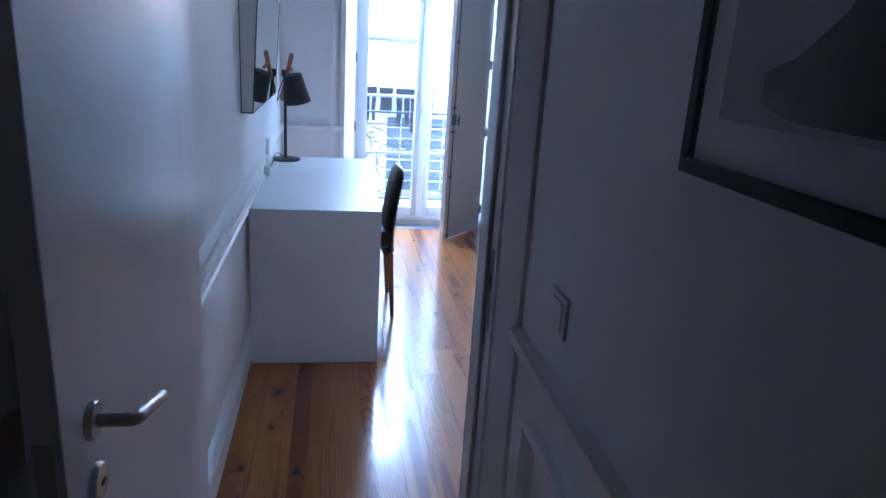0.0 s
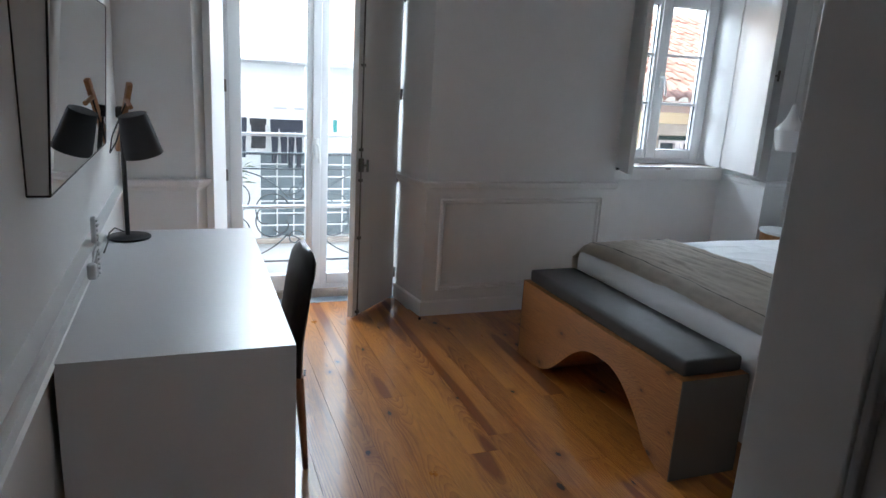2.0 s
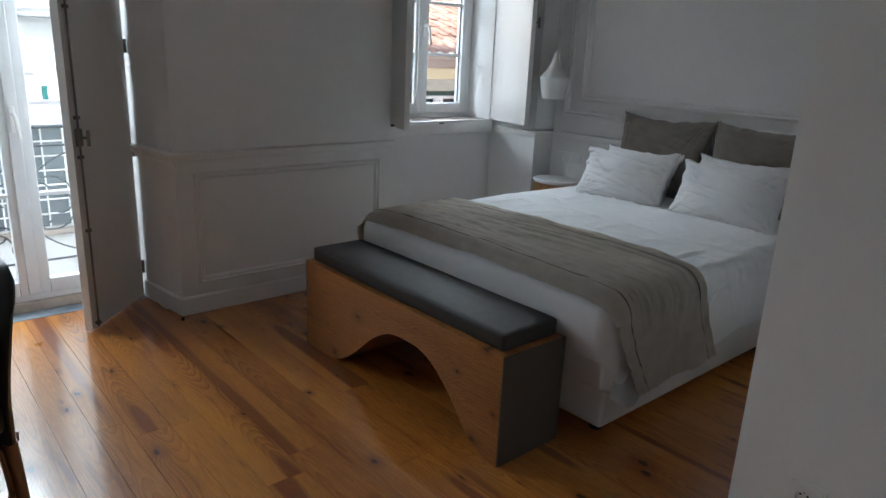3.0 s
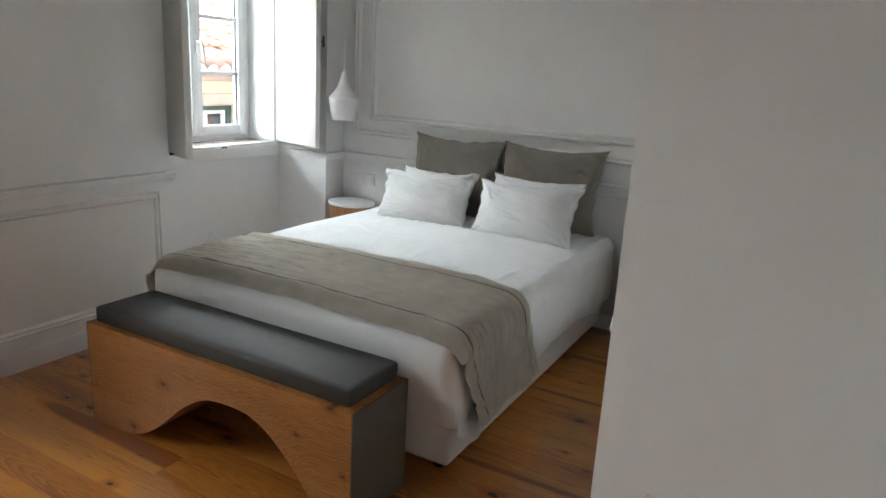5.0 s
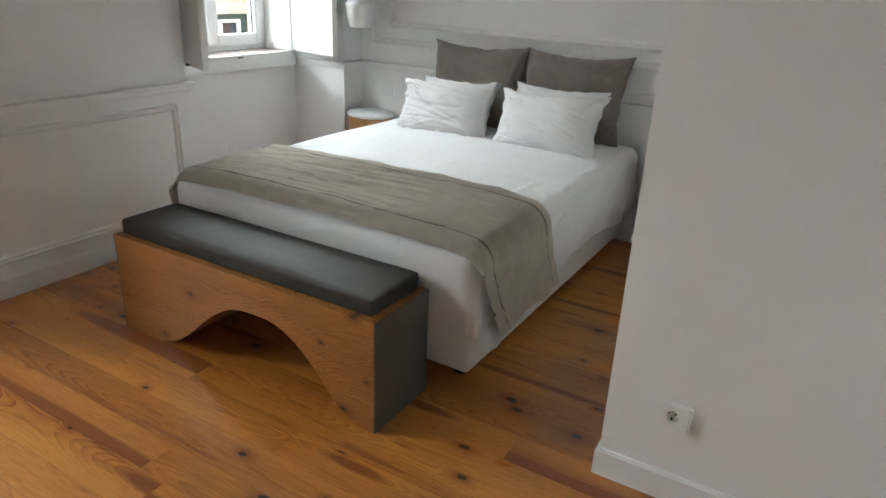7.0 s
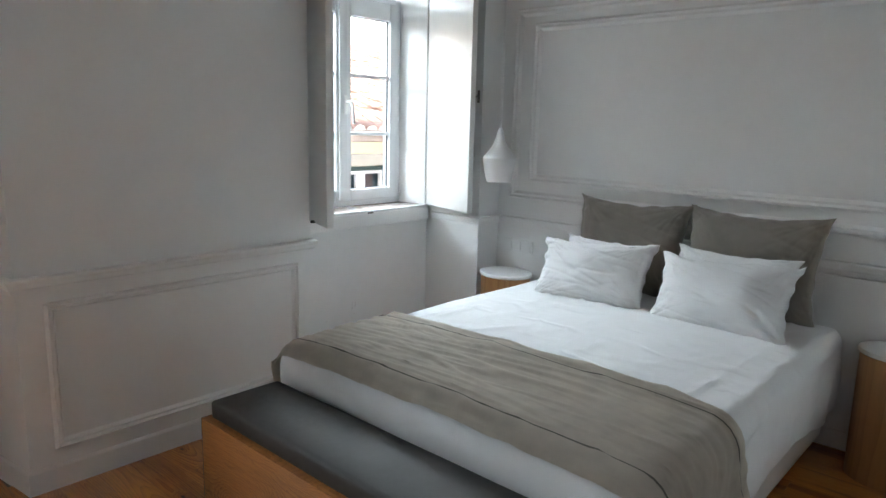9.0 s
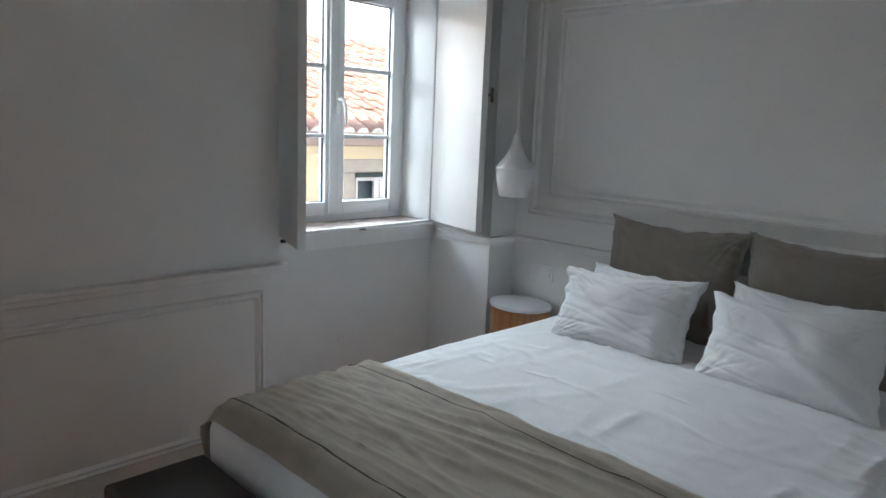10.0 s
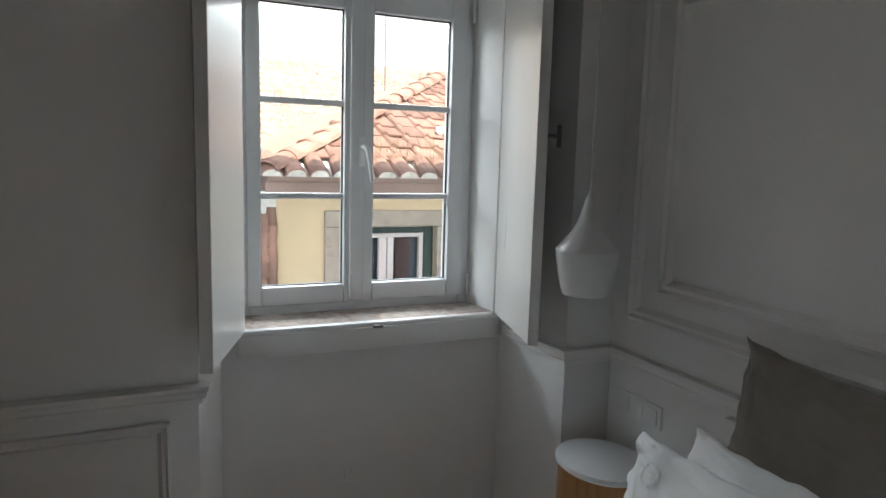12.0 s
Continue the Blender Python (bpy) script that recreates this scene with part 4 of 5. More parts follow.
part("shade_lining", move(lathe(B(), 0, 0, [(0.0705, -0.0805), (0.0708, -0.0808), (0.0485, 0.0765), (0.004, 0.0766), (0.004, 0.0760), (0.0475, 0.076), (0.0695, -0.080)], 40), sh_m), SHADEIN, lp, "white shade lining", 50)
part("diffuser", move(lathe(B(), 0, 0, [(0.064, -0.060), (0.064, -0.058)], 32), sh_m), SHADEIN, lp, "", 50)
part("cord", tube(B(), [(-0.21, 4.49, 1.31), (-0.262, 4.44, 1.18), (-0.275, 4.47, 1.115), (-0.258, 4.55, 1.15), (-0.243, 4.566, 1.20)], 0.003, 6), BLACK, lp)
part("mains_cable", tube(B(), [(-0.25, 4.60, 0.765), (-0.285, 4.57, 0.79), (-0.300, 4.50, 0.785), (-0.298, 4.42, 0.765), (-0.300, 4.30, 0.755)], 0.003, 6), BLACK, lp)

cs = thing("ribbed_power_strip", (-0.290, 4.0, 0.75), "narrow white ribbed strip standing on the desk edge", "power strip")
part("body", box(B(), (-0.300, 3.985, 0.75), (-0.284, 4.02, 0.955), 0.003), PLASTIC, cs)
for i in range(12):
    part("rib", box(B(), (-0.285, 3.988, 0.760 + i * 0.0165), (-0.277, 4.017, 0.768 + i * 0.0165), 0.002), PLASTIC, cs)

pg = thing("cable_clip", (WX + 0.036, 3.82, 0.80), "small white cable clip on the chair rail", "cable clip")
part("clip", box(B(), (WX + 0.03, 3.80, 0.795), (WX + 0.058, 3.835, 0.845), 0.008, 3), PLASTIC, pg, "", 40)
part("lead", tube(B(), [(WX + 0.045, 3.818, 0.84), (WX + 0.05, 3.88, 0.87), (WX + 0.045, 3.96, 0.86), (WX + 0.04, 4.0, 0.83)], 0.003, 6), PLASTIC, pg)

ch = thing("desk_chair", (0.30, 4.03, 0.0), "black leather desk chair with tapered wooden legs, tucked in", "chair")


def chair_back():
    bm = B()
    nu, nv = 14, 18
    def surf(u, v, s):
        z = 0.350 + 0.485 * v
        x = 0.372 + 0.010 * v + 0.068 * max(0.0, v - 0.25) ** 1.35 - 0.055 * (1 - (2 * u - 1) ** 2) * 0.25
        half = 0.205 * (1 - 0.10 * abs(v - 0.55))
        if v > 0.82:
            half *= 1 - 0.9 * ((v - 0.82) / 0.18) ** 3 * 0.45
            z -= 0.02 * abs(2 * u - 1) ** 3
        y = 4.035 + half * (2 * u - 1)
        rim = min(1.0, 6 * min(u, 1 - u, v + 0.15, 1 - v + 0.02))
        return Vector((x + s * 0.028 * math.sqrt(max(rim, 0.02)), y, z))
    grid = {}
    for s in (-1, 1):
        for i in range(nu + 1):
            for j in range(nv + 1):
                grid[s, i, j] = bm.verts.new(surf(i / nu, j / nv, s))
        for i in range(nu):
            for j in range(nv):
                bm.faces.new((grid[s, i, j], grid[s, i + 1, j], grid[s, i + 1, j + 1], grid[s, i, j + 1]))
    ring = [(i, 0) for i in range(nu)] + [(nu, j) for j in range(nv)] + [(i, nv) for i in range(nu, 0, -1)] + [(0, j) for j in range(nv, 0, -1)]
    for p, q in zip(ring, ring[1:] + ring[:1]):
        bm.faces.new((grid[-1, *p], grid[-1, *q], grid[1, *q], grid[1, *p]))
    return bm


part("backrest", chair_back(), CHAIRSKIN, ch, "curved black leather backrest", 60)
part("seat", soft_box(B(), (-0.09, 3.83, 0.40), (0.37, 4.24, 0.49), 0.03, (14, 14, 6), 0.002, 4, 0.01), CHAIRSKIN, ch, "padded black leather seat", 60)
part("brand_tag", box(B(), (0.385, 3.8275, 0.385), (0.392, 3.8295, 0.41)), PLASTIC, ch, "tiny pale tag")
for y, dy in ((3.855, -0.02), (4.215, 0.02)):
    part("back_leg", tube(B(), [(0.372, y, 0.37), (0.385, y + dy * 0.5, 0.18), (0.396, y + dy, 0.0)], lambda f: 0.019 - 0.008 * f, 10), BEECH, ch, "tapered stained wooden leg", 40)
    part("front_leg", tube(B(), [(-0.05, y, 0.40), (-0.055, y, 0.18), (-0.06, y + dy * 0.5, 0.0)], lambda f: 0.019 - 0.008 * f, 10), BEECH, ch, "tapered stained wooden leg", 40)

# ---- bed and bench ----
bed = thing("bed", (3.1, 3.98, 0.0), "double bed with white base, made up in white cotton", "bed")
part("base", box(B(), (2.14, 3.255, 0.062), (4.05, 4.70, 0.30), 0.018, 3), BASEVINYL, bed, "white upholstered box base", 40)
for x in (2.24, 3.95):
    for y in (3.34, 4.62):
        part("foot", lathe(B(), x, y, [(0.024, 0.0), (0.026, 0.004), (0.028, 0.064)], 16), BLACK, bed, "short black foot", 40)
part("headboard", box(B(), (4.066, 2.70, 0.10), (4.098, 4.69, 0.822), 0.004), BASEVINYL, bed, "wide plain white headboard panel", 40)


CREASES = []
rnd = random.Random(4)
for _ in range(60):
    CREASES.append((rnd.uniform(2.55, 3.95), rnd.uniform(3.22, 4.74), rnd.gauss(0.0, 0.22), rnd.uniform(0.15, 0.75), rnd.uniform(0.009, 0.016), rnd.uniform(0.002, 0.006)))
for _ in range(26):
    CREASES.append((rnd.uniform(2.55, 3.55), rnd.choice([rnd.uniform(3.2, 3.5), rnd.uniform(3.22, 4.74)]), rnd.gauss(1.0, 0.6), rnd.uniform(0.08, 0.28), rnd.uniform(0.008, 0.014), rnd.uniform(0.0015, 0.0035)))


def fold(x, y, z):
    """Small folds of bed linen: a soft swell, and single creases of their own place, way and length."""
    p = Vector((x * 2.2, y * 2.2, z * 2.0))
    h = 0.006 * noise.noise(p)
    for cx, cy, way, length, width, high in CREASES:
        dx, dy = x - cx, y - cy
        along = dx * math.cos(way) + dy * math.sin(way)
        if abs(along) < length / 2:
            across = -dx * math.sin(way) + dy * math.cos(way) + 0.02 * math.sin(along * 9)
            if abs(across) < 3 * width:
                h += high * math.exp(-(across / width) ** 2) * math.cos(math.pi * along / length)
    return h


def duvet():
    """The quilt over the mattress: top, near and far sides and foot, hanging to an uneven hem."""
    bm = soft_box(B(), (2.055, 3.205, 0.290), (4.045, 4.752, 0.598), 0.070, (170, 130, 16), 0.0, 3, 0.022)
    for v in bm.verts:
        c = v.co
        low = max(0.0, min(1.0, (0.5 - c.z) / 0.24))
        k = fold(c.x, c.y, c.z)
        if c.z > 0.5:
            c.z += k * 1.2
        side = -1 if c.y < 3.4 else (1 if c.y > 4.55 else 0)
        if side and c.z < 0.56:
            c.y += side * (low * 0.012 + 0.010 * low * math.sin(c.x * 17 + 2 * math.sin(c.x * 5)) + k)
            if c.z < 0.325:
                c.z += -0.075 + 0.022 * math.sin(c.x * 4.1 + 1.0) + 0.010 * math.sin(c.x * 13)
        if c.x < 2.2 and c.z < 0.56:
            c.x += 0.045 * low ** 1.5 + 0.004 * math.sin(c.y * 9) * low
    return bm


part("duvet", duvet(), COTTON, bed, "smooth white cotton bed cover", 80)


def sheet_corner():
    """The loose corner of the cover, slipped out below the runner at the foot: two small hanging folds."""
    bm = B()
    rows = []
    for i in range(25):
        f = i / 24
        x = 2.13 + 0.34 * f
        low = 0.235 - 0.075 * max(0.0, 1 - abs(f - 0.30) / 0.30) - 0.02 * max(0.0, 1 - abs(f - 0.72) / 0.28)
        row = []
        for j in range(7):
            g = j / 6
            z = 0.31 + (low - 0.31) * g
            y = 3.214 - 0.030 * g * (0.35 + 0.65 * math.sin(math.pi * f)) - 0.010 * g * math.sin(f * 19 + 0.6)
            row.append(bm.verts.new((x - 0.035 * g * (1 - f), y, z)))
        rows.append(row)
    for p, q in zip(rows, rows[1:]):
        for j in range(6):
            bm.faces.new((p[j], p[j + 1], q[j + 1], q[j]))
    bmesh.ops.solidify(bm, geom=bm.faces[:], thickness=0.006)
    return bm


part("sheet_corner", sheet_corner(), COTTON, bed, "loose hanging corner of the white cover", 70)
rn = thing("bed_runner", (2.4, 3.98, 0.6), "taupe quilted linen runner laid across the foot of the bed", "bed runner")


def runner(x_in0, x_in1, lift, bm=None):
    """A strip of the runner across the bed and down both sides."""
    bm = bm or B()
    nu, nv = (90 if x_in1 - x_in0 > 0.2 else (8 if x_in1 - x_in0 > 0.02 else 1)), 90
    y0, y1, ztop, r = 3.180, 4.760, 0.622, 0.09
    legs = 0.31
    span = (y1 - y0) - 2 * r
    arc = math.pi * r / 2
    total = 2 * legs + 2 * arc + span
    rows = []
    for j in range(nv + 1):
        s = total * j / nv
        if s < legs:
            y, z, ny, nz = y0, ztop - r - (legs - s), -1.0, 0.0
            down = (legs - s) / legs
        elif s < legs + arc:
            a = (s - legs) / r
            y, z, ny, nz, down = y0 + r - r * math.cos(a), ztop - r + r * math.sin(a), -math.cos(a), math.sin(a), 0.0
        elif s < legs + arc + span:
            y, z, ny, nz, down = y0 + r + (s - legs - arc), ztop, 0.0, 1.0, 0.0
        elif s < legs + 2 * arc + span:
            a = (s - legs - arc - span) / r
            y, z, ny, nz, down = y1 - r + r * math.sin(a), ztop - r + r * math.cos(a), math.sin(a), math.cos(a), 0.0
        else:
            y, z, ny, nz = y1, ztop - r - (s - legs - 2 * arc - span), 1.0, 0.0
            down = (s - legs - 2 * arc - span) / legs
        row = []
        for i in range(nu + 1):
            u = i / nu
            x = 2.062 + (x_in0 + (x_in1 - x_in0) * u) + 0.17 * down ** 1.2 * (1 if ny < 0 else 0.4)
            wrinkle = 0.006 * noise.noise(Vector((x * 9 + s * 0.8, s * 1.1, 2.0)))
            for often, run, deep, at in ((11, 1.6, 0.016, 4.0), (19, 2.6, 0.012, 9.0), (30, 5.0, 0.006, 14.0)):
                fold_line = max(0.0, 1 - 5 * abs(noise.noise(Vector((x * often + 1.2 * math.sin(s * 1.7 + at), s * run, at)))))
                wrinkle += deep * fold_line * max(0.0, 0.4 + noise.noise(Vector((x * 3, s * 1.5, at + 3))))
            o = lift + wrinkle + 0.006 * math.sin(x * 22 + s * 4) * down
            top = 0.022 * (1 - ((y - 3.97) / 0.80) ** 4) if nz > 0.2 else 0.0
            droop = -0.055 * max(0.0, 1 - (x - 2.06) / 0.09) ** 2 * (1 if nz > 0.5 else 0.4)
            row.append(bm.verts.new((x, y + ny * o, z + nz * o + top * nz + droop - 0.006)))
        rows.append(row)
    for p, q in zip(rows, rows[1:]):
        for i in range(nu):
            bm.faces.new((p[i], p[i + 1], q[i + 1], q[i]))
    bmesh.ops.solidify(bm, geom=bm.faces[:], thickness=0.010)
    return bm


part("middle_field", runner(0.0, 0.585, 0.003), LINEN, rn, "taupe linen field", 70)
part("hem_band", runner(-0.003, 0.064, 0.007), LINEN, rn, "stitched taupe hem", 70)
for u in (0.066, 0.522):
    part("seam", runner(u - 0.0025, u + 0.0025, 0.0075), SEAM, rn, "dark stitched seam")
part("hem_band", runner(0.526, 0.588, 0.006), LINEN, rn, "stitched taupe hem", 70)


def pillow(name, w, h, t, mat, m, seed, label, wr=1.0):
    """A stuffed pillow, w along x, h along y, with pulled corners and a flat flange."""
    bm = B()
    nu, nv = 96, 68
    g = {}
    for s in (-1, 1):
        for i in range(nu + 1):
            for j in range(nv + 1):
                u, v = 2 * i / nu - 1, 2 * j / nv - 1
                edge_u, edge_v = max(0.0, 1 - abs(u) ** 3.2), max(0.0, 1 - abs(v) ** 3.2)
                puff = (edge_u * edge_v) ** 0.55
                x = u * w / 2 * (1 - 0.12 * (1 - v * v) * abs(u) ** 3) + wr * 0.009 * abs(u) ** 6 * noise.noise(Vector((v * 4, seed, u)))
                y = v * h / 2 * (1 - 0.14 * (1 - u * u) * abs(v) ** 3) + wr * 0.010 * abs(v) ** 6 * noise.noise(Vector((u * 4, seed + 5, v)))
                p = Vector((x * 6, y * 6, seed))
                z = s * (t / 2 * puff + 0.003)
                z += wr * puff ** 0.4 * (0.014 * noise.noise(p * 0.8) + 0.003 * noise.noise(p * 2.4)) + wr * 0.010 * noise.noise(Vector((u * 3 + v * 2, v - u, seed + 4))) * puff
                pull = math.hypot(abs(u) - 1, abs(v) - 1)
                crease = 1 - abs(noise.noise(Vector((math.atan2(1 - abs(v), 1 - abs(u)) * 5 + seed, pull * 1.2, seed))))
                z -= s * wr * 0.013 * max(0.0, crease - 0.80) / 0.20 * max(0.0, 1 - pull / 1.1) * puff ** 0.5
                long = 1 - abs(noise.noise(Vector((u * 1.2 + v * 3.0, v * 0.8 - u * 0.4, seed + 9))))
                z -= s * wr * 0.0045 * max(0.0, long - 0.85) / 0.15 * puff
                bent = Vector((u + 0.25 * noise.noise(Vector((u * 2, v * 2, seed))), v + 0.25 * noise.noise(Vector((v * 2, u * 2, seed + 1))), 0))
                for turn, often, deep in ((0.5 + seed, 1.6, 0.0026), (1.7 + seed, 3.0, 0.0008), (2.6 + seed, 5.0, 0.0005)):
                    way = Vector((bent.x * math.cos(turn) + bent.y * math.sin(turn), (bent.y * math.cos(turn) - bent.x * math.sin(turn)) * 0.3, seed + turn))
                    z -= s * wr * deep * max(0.0, 1 - abs(noise.noise(way * often)) * 5) * puff ** 0.5
                rim = max(0.0, 1 - abs(puff - 0.45) / 0.3)
                run = u if 1 - abs(v) < 1 - abs(u) else v
                z += s * wr * 0.006 * rim * noise.noise(Vector((run * 9, seed, 3.0)))
                if puff < 0.5:
                    z += wr * (0.007 * math.sin(15 * (u + v) + seed) + 0.008 * noise.noise(Vector((u * 7, v * 7, seed + 2)))) * (1 - 2 * puff) + 0.006 * noise.noise(p * 3)
                g[s, i, j] = bm.verts.new((x, y, z))
        for i in range(nu):
            for j in range(nv):
                bm.faces.new((g[s, i, j], g[s, i + 1, j], g[s, i + 1, j + 1], g[s, i, j + 1]))
    ring = [(i, 0) for i in range(nu)] + [(nu, j) for j in range(nv)] + [(i, nv) for i in range(nu, 0, -1)] + [(0, j) for j in range(nv, 0, -1)]
    for p, q in zip(ring, ring[1:] + ring[:1]):
        bm.faces.new((g[-1, *p], g[-1, *q], g[1, *q], g[1, *p]))
    ob = finish(name, move(bm, m), mat, 80)
    return tagged(ob, label, "pillow", "pillows on the bed")


def lean(x, y, z, back, yaw=0.0, roll=0.0):
    """A pose for a pillow that stands with its lower edge at (x, y, z), leaning back by degrees towards the bed's head."""
    return Matrix.Translation((x, y, z)) @ Matrix.Rotation(radians(yaw), 4, "Z") @ Matrix.Rotation(radians(90), 4, "Z") @ Matrix.Rotation(radians(-(90 - back)), 4, "X") @ Matrix.Rotation(radians(roll + 180), 4, "Z")


def stood(w, h, *a):
    return lean(*a) @ Matrix.Translation((0, h / 2, 0))


pillow("euro_pillow", 0.66, 0.53, 0.13, PILLOWGREY, stood(0.66, 0.53, 3.90, 4.265, 0.572, 14), 1.0, "square taupe velvet pillow standing against the headboard", 1.0)
pillow("euro_pillow", 0.66, 0.53, 0.13, PILLOWGREY, stood(0.66, 0.53, 3.90, 3.632, 0.572, 14), 5.0, "square taupe velvet pillow with soft creases", 1.0)
pillow("white_pillow", 0.52, 0.368, 0.11, COTTON, stood(0.52, 0.368, 3.660, 4.275, 0.558, 27, 2, 0), 9.0, "white cotton pillow standing behind another")
pillow("white_pillow", 0.56, 0.368, 0.11, COTTON, stood(0.56, 0.368, 3.665, 3.640, 0.580, 26, 0, 0), 13.0, "white cotton pillow standing behind another")
PA = stood(0.61, 0.37, 3.525, 4.262, 0.568, 30, 3, 3)
PB = stood(0.63, 0.375, 3.525, 3.625, 0.568, 30, -3, 3)
pa = pillow("white_pillow", 0.61, 0.37, 0.15, COTTON, PA, 17.0, "white cotton pillow with an embroidered round emblem", 1.15)
pb = pillow("white_pillow", 0.63, 0.375, 0.15, COTTON, PB, 21.0, "white cotton pillow with an embroidered round emblem", 1.15)


def emblem(owner, m, w, h):
    """An embroidered ring with two bars of unreadable writing, on the upper window-side corner of a pillow's front."""
    left = 1 if (m @ Vector((1, 0, 0))).y > (m @ Vector((0, 0, 0))).y else -1
    up = 1 if (m @ Vector((0, 1, 0))).z > (m @ Vector((0, 0, 0))).z else -1
    hull = [v.co for v in owner.data.vertices]
    inv = m.inverted()
    loc = [inv @ c for c in hull]
    fwd = 1 if (m @ Vector((0, 0, 1))).x < (m @ Vector((0, 0, 0))).x else -1
    c = Vector((left * w * 0.30, up * h * 0.26, 0))

    def high(x, y):
        near = sorted((((p.x - x) ** 2 + (p.y - y) ** 2, p.z * fwd) for p in loc if p.z * fwd > 0))[:3]
        return sum(q[1] for q in near) / 3
    bm = B()
    for r in (0.030, 0.026):
        ring = [(c.x + r * math.cos(a * math.pi / 16), c.y + r * math.sin(a * math.pi / 16)) for a in range(33)]
        tube(bm, [m @ Vector((x, y, fwd * (high(x, y) + 0.001))) for x, y in ring], 0.0008, 5)
    for dy in (-0.006, 0.007):
        tube(bm, [m @ Vector((c.x + dx, c.y + dy, fwd * (high(c.x + dx, c.y + dy) + 0.001))) for dx in (-0.016, 0.0, 0.016)], 0.0012, 5)
    ob = finish("emblem", bm, COTTON, 60)
    ob.parent = owner


emblem(pa, PA, 0.61, 0.37)
emblem(pb, PB, 0.63, 0.375)

bn = thing("bed_bench", (1.89, 4.04, 0.0), "oak bench with wave-cut underside and grey leather cushion", "bench")
WAVE_CUT = [(3.40, 0.0), (3.448, 0.008), (3.547, 0.058), (3.622, 0.146), (3.722, 0.234), (3.81, 0.280), (3.90, 0.292), (4.03, 0.280), (4.15, 0.215), (4.274, 0.108), (4.36, 0.045), (4.44, 0.012), (4.54, 0.0)]


def wave():
    out = []
    for i in range(len(WAVE_CUT) - 1):
        p0, p1, p2, p3 = WAVE_CUT[max(i - 1, 0)], WAVE_CUT[i], WAVE_CUT[i + 1], WAVE_CUT[min(i + 2, len(WAVE_CUT) - 1)]
        for s in range(5):
            f = s / 5
            out.append(tuple(0.5 * (2 * p1[k] + (p2[k] - p0[k]) * f + (2 * p0[k] - 5 * p1[k] + 4 * p2[k] - p3[k]) * f * f + (3 * p1[k] - p0[k] - 3 * p2[k] + p3[k]) * f ** 3) for k in (0, 1)))
    return [(y, max(0.0, z)) for y, z in out] + [WAVE_CUT[-1]]


outline = wave() + [(4.698, 0.0), (4.698, 0.424), (3.386, 0.424), (3.386, 0.0)]
part("body", prism(B(), outline, 1.725, 2.045, 0), OAK, bn, "burl oak veneered body with a wave-shaped arch")
part("end_panel", box(B(), (1.7255, 3.380, 0.0), (2.047, 3.3855, 0.4235), 0.001), GREYPANEL, bn, "dark grey lacquered end")
part("end_panel", box(B(), (1.7255, 4.6985, 0.0), (2.047, 4.704, 0.4235), 0.001), GREYPANEL, bn, "dark grey lacquered end")
part("cushion", soft_box(B(), (1.748, 3.408, 0.425), (2.026, 4.676, 0.490), 0.012, (18, 40, 8), 0.0015, 6, 0.010), LEATHER, bn, "dark grey leather seat cushion", 60)


def nightstand(cx, cy, label):
    t = thing("nightstand", (cx, cy, 0.0), label, "nightstand", "nightstands beside the bed")
    part("body", lathe(B(), cx, cy, [(0.148, 0.0), (0.148, 0.550)], 48, 0.92, 1.08), NIGHT_OAK, t, "upright oak veneer drum", 60)
    part("top", lathe(B(), cx, cy, [(0.150, 0.551), (0.154, 0.555), (0.154, 0.567), (0.151, 0.571)], 48, 0.94, 1.10), DESK, t, "oval white lacquered top", 40)
    return t


nightstand(3.918, 5.035, "oval oak nightstand with white top, in the corner by the window")
nightstand(3.925, 2.965, "oval oak nightstand with white top, beside the partition")

pn = thing("pendant_lamp", (3.814, 5.037, 1.13), "white spun-metal pendant lamp hanging over the nightstand", "pendant lamp")
prof = [(0.068, 1.131), (0.072, 1.130), (0.078, 1.150), (0.090, 1.205), (0.098, 1.262), (0.0985, 1.268), (0.097, 1.272), (0.080, 1.292), (0.058, 1.318), (0.040, 1.346), (0.028, 1.376), (0.020, 1.405), (0.013, 1.432), (0.008, 1.438), (0.006, 1.439), (0.006, 1.430), (0.026, 1.37), (0.056, 1.315), (0.094, 1.268), (0.087, 1.205), (0.070, 1.14)]
part("shade", lathe(B(), 3.814, 5.037, prof, 48), LAMPWHITE, pn, "", 60)
part("cable", tube(B(), [(3.814, 5.037, 1.435), (3.814, 5.037, TOP - 0.02)], 0.0028, 6), PLASTIC, pn)
part("cord_grip", lathe(B(), 3.814, 5.037, [(0.007, 1.436), (0.006, 1.452)], 12), PLASTIC, pn, "", 40)
part("ceiling_rose", lathe(B(), 3.814, 5.037, [(0.045, TOP), (0.045, TOP - 0.015), (0.03, TOP - 0.025)], 24), PLASTIC, pn, "", 40)
part("bulb_holder", lathe(B(), 3.814, 5.037, [(0.016, 1.30), (0.016, 1.36), (0.006, 1.42)], 16), PLASTIC, pn, "", 40)
wf_ = thing("wall_fitting", (2.2, 2.684, 0.73), "small white plastic fitting on the partition beside the bed", "fitting")
part("knob", move(box(B(), (-0.028, 0.0, -0.028), (0.028, 0.052, 0.028), 0.008, 3), Matrix.Translation((2.2, 2.684, 0.73)) @ Matrix.Rotation(radians(40), 4, "Y")), PLASTIC, wf_, "", 40)
st = thing("door_stop", (1.345, 5.26, 0.0), "small dark door stop on the floorboards", "door stop")
part("stop", lathe(B(), 1.335, 5.30, [(0.008, 0.0), (0.009, 0.003), (0.008, 0.014), (0.005, 0.017)], 14), BLACK, st, "", 40)


